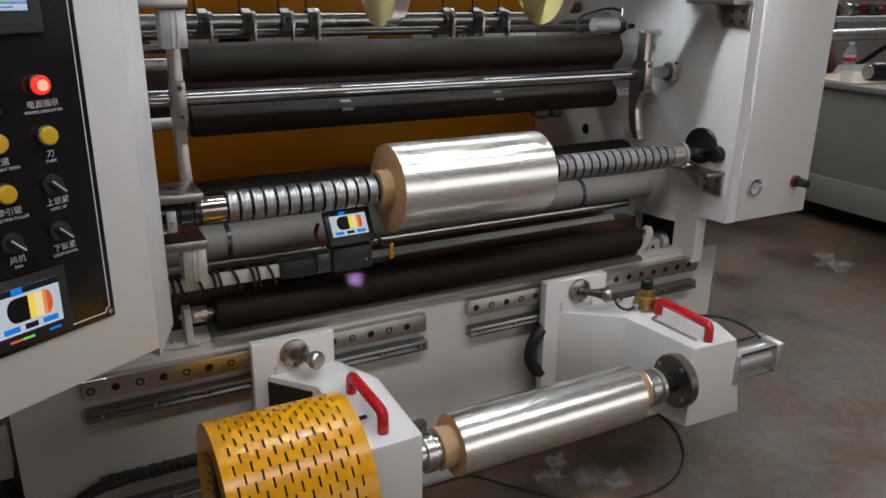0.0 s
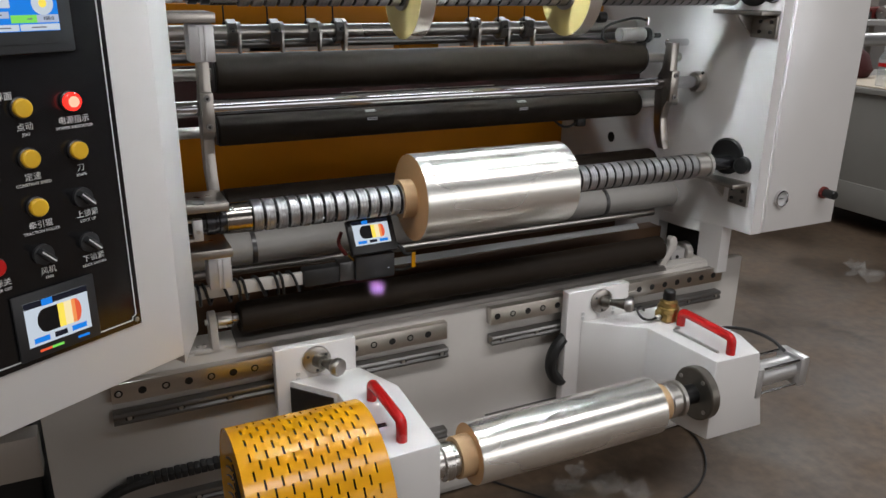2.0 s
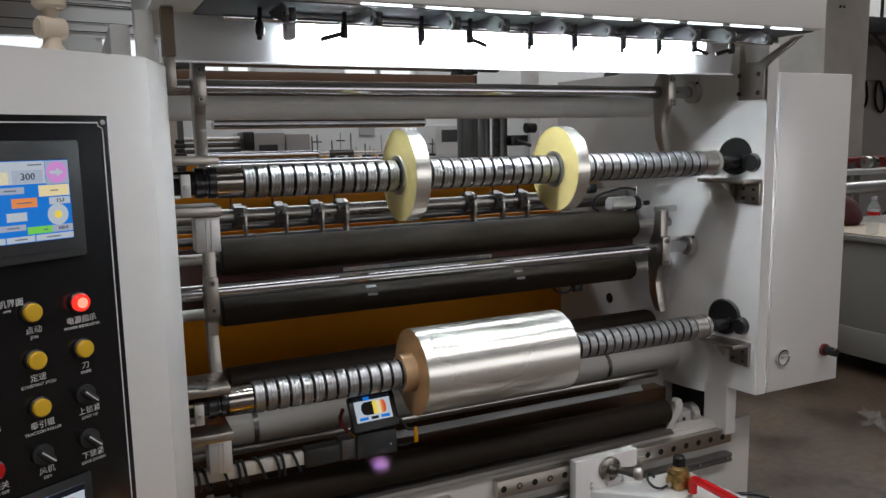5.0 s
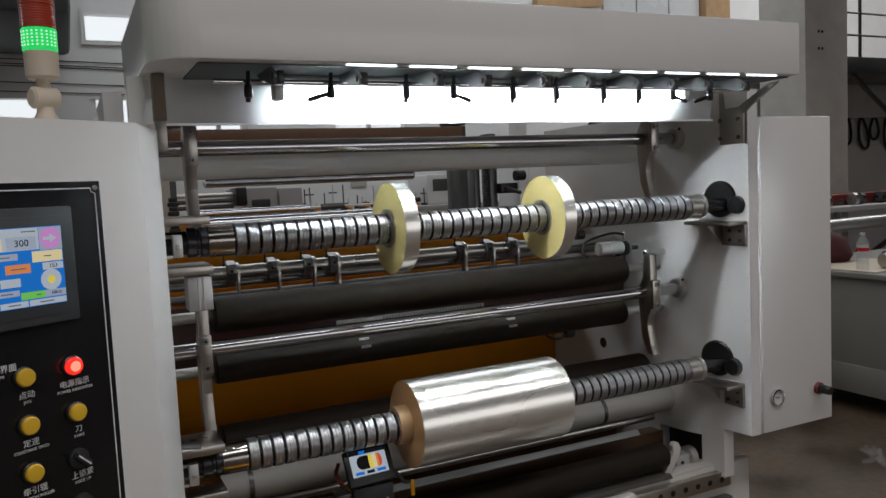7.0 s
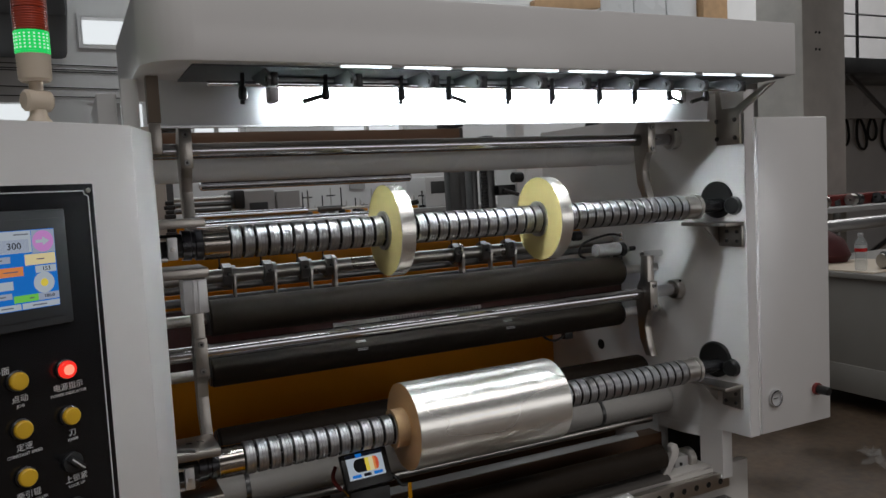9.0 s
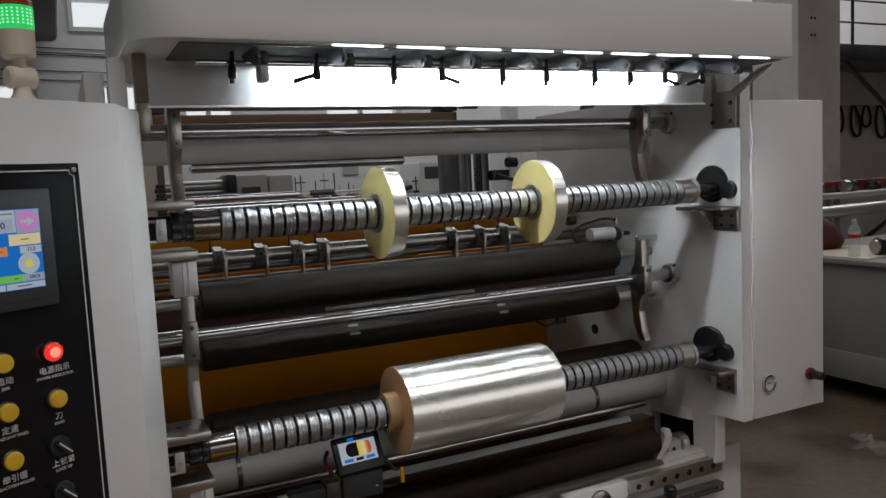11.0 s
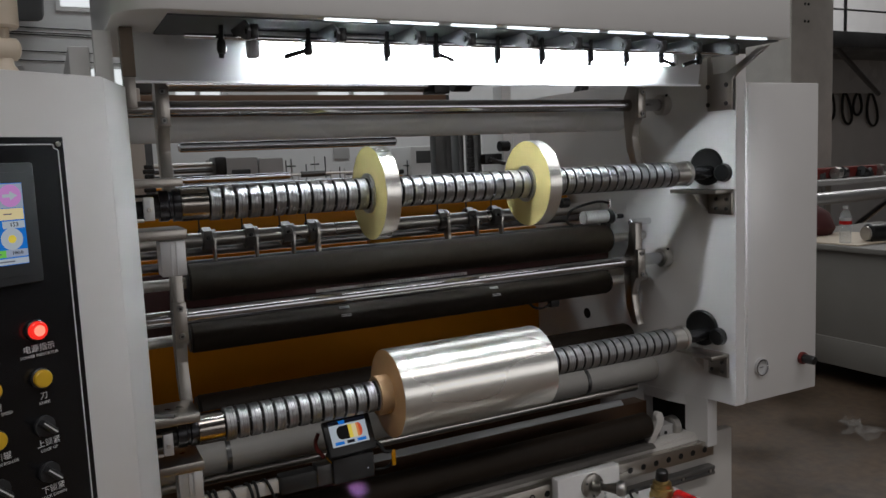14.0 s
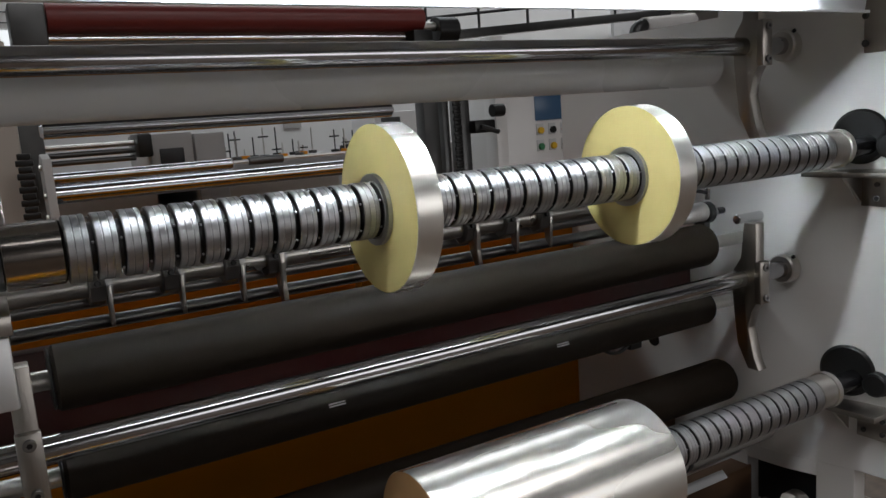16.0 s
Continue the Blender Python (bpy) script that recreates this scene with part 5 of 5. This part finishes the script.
solo("white_post", bx(2.10, 2.165, 2.2, 2.3, 0, 1.95, 0.004), WHITE, "white painted post of the rear machine", "post")
cl = thing("lift_carriage", "black carriage with a small motor on the lift", "carriage", m=pose(2.02, 2.2, 1.5))
part("block", bx(1.944, 2.06, 2.15, 2.25, 1.50, 1.56, 0.006), BLACK, cl)
part("arm", bar((1.97, 2.14, 1.53), (2.07, 2.14, 1.50), 0.012, 10), DARKSTEEL, cl)
part("motor", bar((2.03, 2.13, 1.60), (2.09, 2.13, 1.60), 0.03, 16), BLACK, cl)
GREEN_CAP = material("green_button", (0.05, 0.22, 0.10), 0.4, vary=0.03)
rc = thing("rear_cabinet", "pale grey rear control cabinet with coloured buttons", "control cabinet", m=pose(2.7, 2.6, 0))
part("body", bx(2.30, 3.25, 2.4, 2.8, 0.6, 1.86, 0.01), WHITE, rc)
part("stand", bx(2.4, 3.1, 2.5, 2.7, 0.0, 0.5995), GREY, rc)
part("screen", bx(2.486, 2.80, 2.391, 2.399, 1.535, 1.69, 0.003), glow("dim_blue_screen", (0.05, 0.10, 0.18), 0.5), rc, "dim blue screen")
for i in range(4):
    for j in range(2):
        x, z = 2.515 + i * 0.082, 1.488 - j * 0.085
        bt_ = part("button_plate", bx(x - 0.024, x + 0.024, 2.394, 2.3995, z - 0.03, z + 0.03, 0.002), GALV, rc)
        part("button", bar((x, 2.3935, z - 0.006), (x, 2.378, z - 0.006), 0.018, 14), (BTN_YELLOW, BLACK, RED, GREEN_CAP)[(i + 3 * j) % 4], bt_)
solo("machine_guard", bx(3.26, 4.6, 2.45, 2.53, 0, 1.95, 0.01), TAN, "tan sheet panel of the rear machine", "panel")
ft = thing("feed_tube", "grey flexible tube with a black elbow on the side plate", "tube", m=pose(1.5, 0.62, 1.757))
part("pipe", bar((1.49, 0.62, 1.780), (1.72, 0.66, 1.800), 0.021, 18), GREY, ft)
part("elbow", tube([(1.49, 0.62, 1.780), (1.465, 0.615, 1.774), (1.452, 0.61, 1.762), (1.452, 0.61, 1.735)], 0.018, 12, smooth=2), BLACK, ft)
gt = thing("gantry", "dark steel gantry beam with a thin wire rail", "gantry", m=pose(4.4, 4.5, 2.3))
part("beam", prism([(3.0, 2.18), (5.8, 2.40), (5.8, 2.47), (3.0, 2.25)], 0.12, Matrix.Translation((0, 4.5, 0)), 0.004), DARKSTEEL, gt)
part("column", bx(5.70, 5.80, 4.5, 4.62, 0.0, 2.39, 0.004), DARKSTEEL, gt)
part("rail", bar((3.0, 4.52, 2.36), (5.6, 4.52, 2.60), 0.012, 8), BLACK, gt)
part("rail", bar((3.0, 4.52, 2.48), (5.6, 4.52, 2.74), 0.012, 8), BLACK, gt)
for i in range(6):
    part("post", bar((3.1 + i * 0.5, 4.52, 2.24 + i * 0.04), (3.1 + i * 0.5, 4.52, 2.52 + i * 0.048), 0.012, 8), BLACK, gt)
gb = thing("workshop_machine", "grey machine with a dark window at the far wall", "machine", m=pose(0.9, 3.2, 0))
part("body", bx(0.643, 0.845, 3.0, 3.6, 0.0, 1.605, 0.008), GREY, gb, "pale grey housing")
part("window", bx(0.684, 0.796, 2.985, 2.999, 1.455, 1.532, 0.004), PLASTIC, gb)
part("side_box", bx(0.850, 0.998, 2.98, 3.6, 0.0, 1.595, 0.01), GREY, gb)
part("winder", bx(0.16, 0.56, 2.95, 3.3, 1.36, 1.44, 0.01), ORANGE, gb, "orange beam")
part("motor", bx(0.575, 0.640, 2.9, 3.1, 1.50, 1.61, 0.01), BLACK, gb, "black motor")
for z in (1.57, 1.535, 1.50):
    part("roll", rod(0.10, 0.575, 3.0, z, 0.013, 12), (DARKSTEEL, STEEL, GREY)[int(z * 100) % 3], gb)
part("bed", bx(0.10, 1.6, 3.0, 3.55, 0.9, 1.355, 0.01), TAN, gb)
bn = thing("tool_bench", "long grey bench with spindles and reels on it", "workbench", m=pose(2.4, 4.2, 0))
part("top", bx(1.05, 4.4, 3.9, 4.6, 1.36, 1.41, 0.005), GREY, bn)
part("cupboard", bx(1.1, 4.35, 3.95, 4.55, 0.0, 1.3595, 0.005), GREY, bn)
for i in range(34):
    x = 1.12 + i * 0.05 + random.uniform(-0.02, 0.02)
    y = random.uniform(3.98, 4.4)
    hgt = random.uniform(0.06, 0.20)
    sp = thing("spindle", "thin black spindle standing on the bench", "spindle", "spindles", pose(x, y, 1.41))
    part("pin", bar((x, y, 1.41), (x, y, 1.41 + hgt), 0.005, 8), (BLACK, STEEL)[i % 2], sp)
    part("disc", lathe([(1.411, 0), (1.411, 0.03), (1.43, 0.03), (1.43, 0)], pose(x, y, 0, 0, -90, 0), 12), (BLACK, DARKSTEEL, BLACK, ORANGE)[i % 4], sp)
    if i % 3 == 0:
        z = 1.41 + hgt * 0.7
        part("fork", bar((x - 0.035, y, z), (x + 0.035, y, z), 0.006, 6), BLACK, sp)
wm = thing("wire_machine", "white small machine with a grey screen on the bench", "machine", m=pose(2.6, 4.25, 1.41))
part("body", bx(2.35, 2.75, 4.05, 4.45, 1.4105, 1.66, 0.01), WHITE, wm)
part("screen", bx(2.40, 2.55, 4.04, 4.0495, 1.52, 1.62, 0.002), DARKSTEEL, wm)
part("arm", bar((2.3, 4.1, 1.46), (2.1, 4.1, 1.43), 0.02, 8), BLACK, wm)
solo("notice", bx(2.37, 2.54, 5.985, 5.998, 1.60, 1.71), GREY, "grey notice board on the far wall", "notice")

# mezzanine rail, shelf and bench at the side of the hall
mz = thing("mezzanine", "dark steel mezzanine with a wire railing", "mezzanine", m=pose(9, 5, 2.7))
part("beam", bx(6.8, 13.0, 4.2, 4.4, 2.62, 2.80, 0.01), DARKSTEEL, mz)
part("deck", bx(6.8, 13.0, 4.4, 5.95, 2.72, 2.80), DARKSTEEL, mz)
for z in (3.05, 3.3, 3.55):
    part("rail", bar((6.8, 4.25, z), (13.0, 4.25, z), 0.012, 8), BLACK, mz)
for x in (7.0, 8.0, 9.0, 10.0, 11.0):
    part("post", bar((x, 4.25, 2.8), (x, 4.25, 3.8), 0.018, 8), BLACK, mz)
part("brace", bar((7.9, 4.3, 2.64), (8.7, 4.3, 2.1), 0.03, 8), DARKSTEEL, mz)
solo("cladding", bx(6.2, 13.0, 5.70, 5.75, 2.25, 2.72), GALV, "pale ribbed sheet cladding below the mezzanine", "cladding", kind="structure")
for i in range(6):
    bl = thing("drive_belt", "black rubber drive belt hanging on the wall", "belt", "hanging belts", pose(9.6 + i * 0.28, 5.95, 2.2))
    w, h_ = random.uniform(0.06, 0.13), random.uniform(0.12, 0.27)
    xx = 9.45 + i * 0.30
    lean = random.uniform(-0.06, 0.06)
    part("loop", tube([(xx + w * math.sin(a) * (1 - 0.35 * math.cos(a)) + lean * (1 - math.cos(a)), 5.93, 2.28 - h_ + h_ * math.cos(a)) for a in [2 * math.pi * k / 24 for k in range(25)]], 0.020, 6), CABLE, bl)
solo("belt_rail", bar((9.2, 5.94, 2.3), (12.0, 5.94, 2.3), 0.02, 8), DARKSTEEL, "dark rail holding belts on the wall", "rail")
sh = thing("parts_rack", "steel rack with a long pipe and metal parts", "rack", m=pose(6.5, 2.6, 0))
part("shelf", bx(4.9, 8.0, 2.4, 2.9, 1.20, 1.24, 0.005), GREY, sh)
part("tube_rail", bar((4.9, 2.38, 1.10), (8.0, 2.38, 1.12), 0.05, 14), ALU, sh)
part("leg", bar((5.3, 2.5, 0), (5.3, 2.5, 1.2), 0.03, 10), GREY, sh)
part("leg", bar((7.6, 2.5, 0), (7.6, 2.5, 1.2), 0.03, 10), GREY, sh)
part("brace", bar((5.35, 2.36, 0.78), (6.2, 2.36, 1.15), 0.025, 10), CHROME, sh)
for i in range(26):
    x, y = random.uniform(5.0, 6.6), random.uniform(2.45, 2.85)
    solo("metal_part", lathe([(0, 0.01), (0, 0.05), (0.05, 0.05), (0.05, 0.01)], pose(x, y, 1.29, random.uniform(0, 90), random.uniform(0, 90), 0), 10, closed=True), (DARKSTEEL, BLACK, STEEL)[i % 3], "loose dark metal part on the rack", "metal part", "metal parts")
solo("wood_block", bx(5.35, 6.6, 2.6, 2.75, 1.24, 1.33, 0.01), MAROON, "red-brown block on the rack", "block")
wb = thing("side_bench", "pale grey sheet-metal bench standing in the aisle", "workbench", m=pose(4.8, 1.3, 0))
part("body", bx(4.10, 5.6, 0.2, 2.2, 0.17, 0.86, 0.006), BENCH, wb)
part("top", bx(4.06, 5.64, 0.16, 2.24, 0.862, 0.895, 0.004), BENCH, wb)
part("skirt", bx(4.085, 5.61, 0.19, 2.21, 0.12, 0.30, 0.004), BENCH, wb)
for y in (0.55, 1.95):
    part("foot", bx(4.15, 4.27, y, y + 0.12, 0.0, 0.1195, 0.01), BENCH, wb)
BX, BY = 4.16, 1.47
bt = thing("water_bottle", "clear plastic water bottle with a red and white label", "bottle", m=pose(BX, BY, 0.895))
PET = clear("clear_plastic", (0.62, 0.66, 0.66), 0.08, 0.30)
bmx = pose(BX, BY, 0.9065, 0, -90, 0)
prof = [(0, 0), (0, 0.033)]
for i in range(8):
    prof += [(0.008 + i * 0.013, 0.036), (0.014 + i * 0.013, 0.0335)]
prof += [(0.115, 0.036), (0.165, 0.036), (0.185, 0.030), (0.205, 0.015), (0.215, 0.014), (0.215, 0)]
part("flask", lathe(prof, bmx, 24), PET, bt)
part("label", lathe([(0.118, 0.0362), (0.118, 0.0370), (0.140, 0.0370), (0.140, 0.0362)], bmx, 24), RED, bt, "red label band")
part("label", lathe([(0.1405, 0.0362), (0.1405, 0.0370), (0.160, 0.0370), (0.160, 0.0362)], bmx, 24), GALV, bt, "white label band")
part("cap", lathe([(0.215, 0), (0.215, 0.017), (0.234, 0.017), (0.234, 0)], bmx, 18), GALV, bt, "white cap")
solo("red_cloth", lathe([(0, 0), (0, 0.16), (0.06, 0.19), (0.16, 0.15), (0.22, 0.06), (0.23, 0)], pose(4.45, 1.98, 0.8955, 0, -90, 0), 14), DARKCLOTH, "heap of dark red cloth on the bench", "cloth")
mo = thing("small_motor", "black small motor lying on the bench", "motor", m=pose(4.5, 1.38, 0.9))
part("case", bar((4.30, 1.42, 0.957), (4.55, 1.36, 0.957), 0.06, 20, ch=0.01), BLACK, mo)
part("ring", bar((4.285, 1.424, 0.957), (4.30, 1.42, 0.957), 0.045, 20), STEEL, mo)
solo("bench_cloth", bx(4.1, 4.75, 1.35, 1.9, 0.8952, 0.906, 0.004), CREAM, "crumpled cream rag on the bench", "rag")

# left of the base, below the cabinet
lb = thing("floor_unit", "dark unit with a grey beam beside the base", "machine", m=pose(-0.9, 0.2, 0))
part("beam", bx(-1.6, -0.51, 0.10, 0.16, 0.36, 0.47, 0.004), TAN, lb)
part("box", bx(-1.6, -0.52, 0.17, 0.7, 0.0, 0.62, 0.01), BLACK, lb)

# film scraps and a cable on the floor
SCRAP = clear("film_scrap", (0.60, 0.58, 0.55), 0.05, 0.16)


def scrap(x, y, s):
    b = bmesh.new()
    n = 7
    g = [[b.verts.new((x + s * (i / n - 0.5) + random.uniform(-1, 1) * s * 0.08, y + s * 0.7 * (j / n - 0.5) + random.uniform(-1, 1) * s * 0.08, 0.004 + abs(random.gauss(0, s * 0.14)))) for j in range(n)] for i in range(n)]
    for i in range(n - 1):
        for j in range(n - 1):
            b.faces.new((g[i][j], g[i + 1][j], g[i + 1][j + 1], g[i][j + 1]))
    solo("film_scrap", b, SCRAP, "crumpled clear film scrap on the floor", "film scrap", "film scraps", smooth=False)


for x, y, s in ((0.90, -0.06, 0.10), (1.02, -0.10, 0.13), (1.08, -0.16, 0.10), (0.97, 0.0, 0.08), (1.55, 0.0, 0.09), (3.42, 0.82, 0.22), (3.5, 0.95, 0.16)):
    scrap(x, y, s)
solo("floor_cable", tube([(0.62, 0.16, 0.006), (0.71, 0.05, 0.006), (0.81, -0.09, 0.006), (0.93, -0.21, 0.006), (1.08, -0.26, 0.006), (1.23, -0.245, 0.006), (1.37, -0.16, 0.006), (1.46, -0.02, 0.006), (1.47, 0.10, 0.006)], 0.0035, 8, smooth=2), CABLE, "thin black cable lying in a loop on the floor", "cable")

ru = thing("ruler", "grey ruler strip with dark marks behind the guide rod", "ruler", m=pose(0.6, 0.4, 1.17))
part("strip", bx(0.354, 0.845, 0.401, 0.4045, 1.168, 1.182), PAPER, ru)
for i in range(34):
    x = 0.50 + i * 0.0100
    part("mark", bx(x, x + 0.0035, 0.4002, 0.4008, 1.170, 1.180 if i % 5 else 1.1818), DARKSTEEL, ru)
for i, z in enumerate((2.56, 2.64, 2.78, 2.80, 2.84)):
    solo("wire", tube([(-8.0, 5.992, z - 0.05), (-3.0, 5.992, z + 0.04), (-0.5, 5.992, z), (1.5, 5.992, z - 0.06)], 0.004, 6, smooth=1), CABLE, "thin dark cable hung along the wall", "cable", "wall cables")
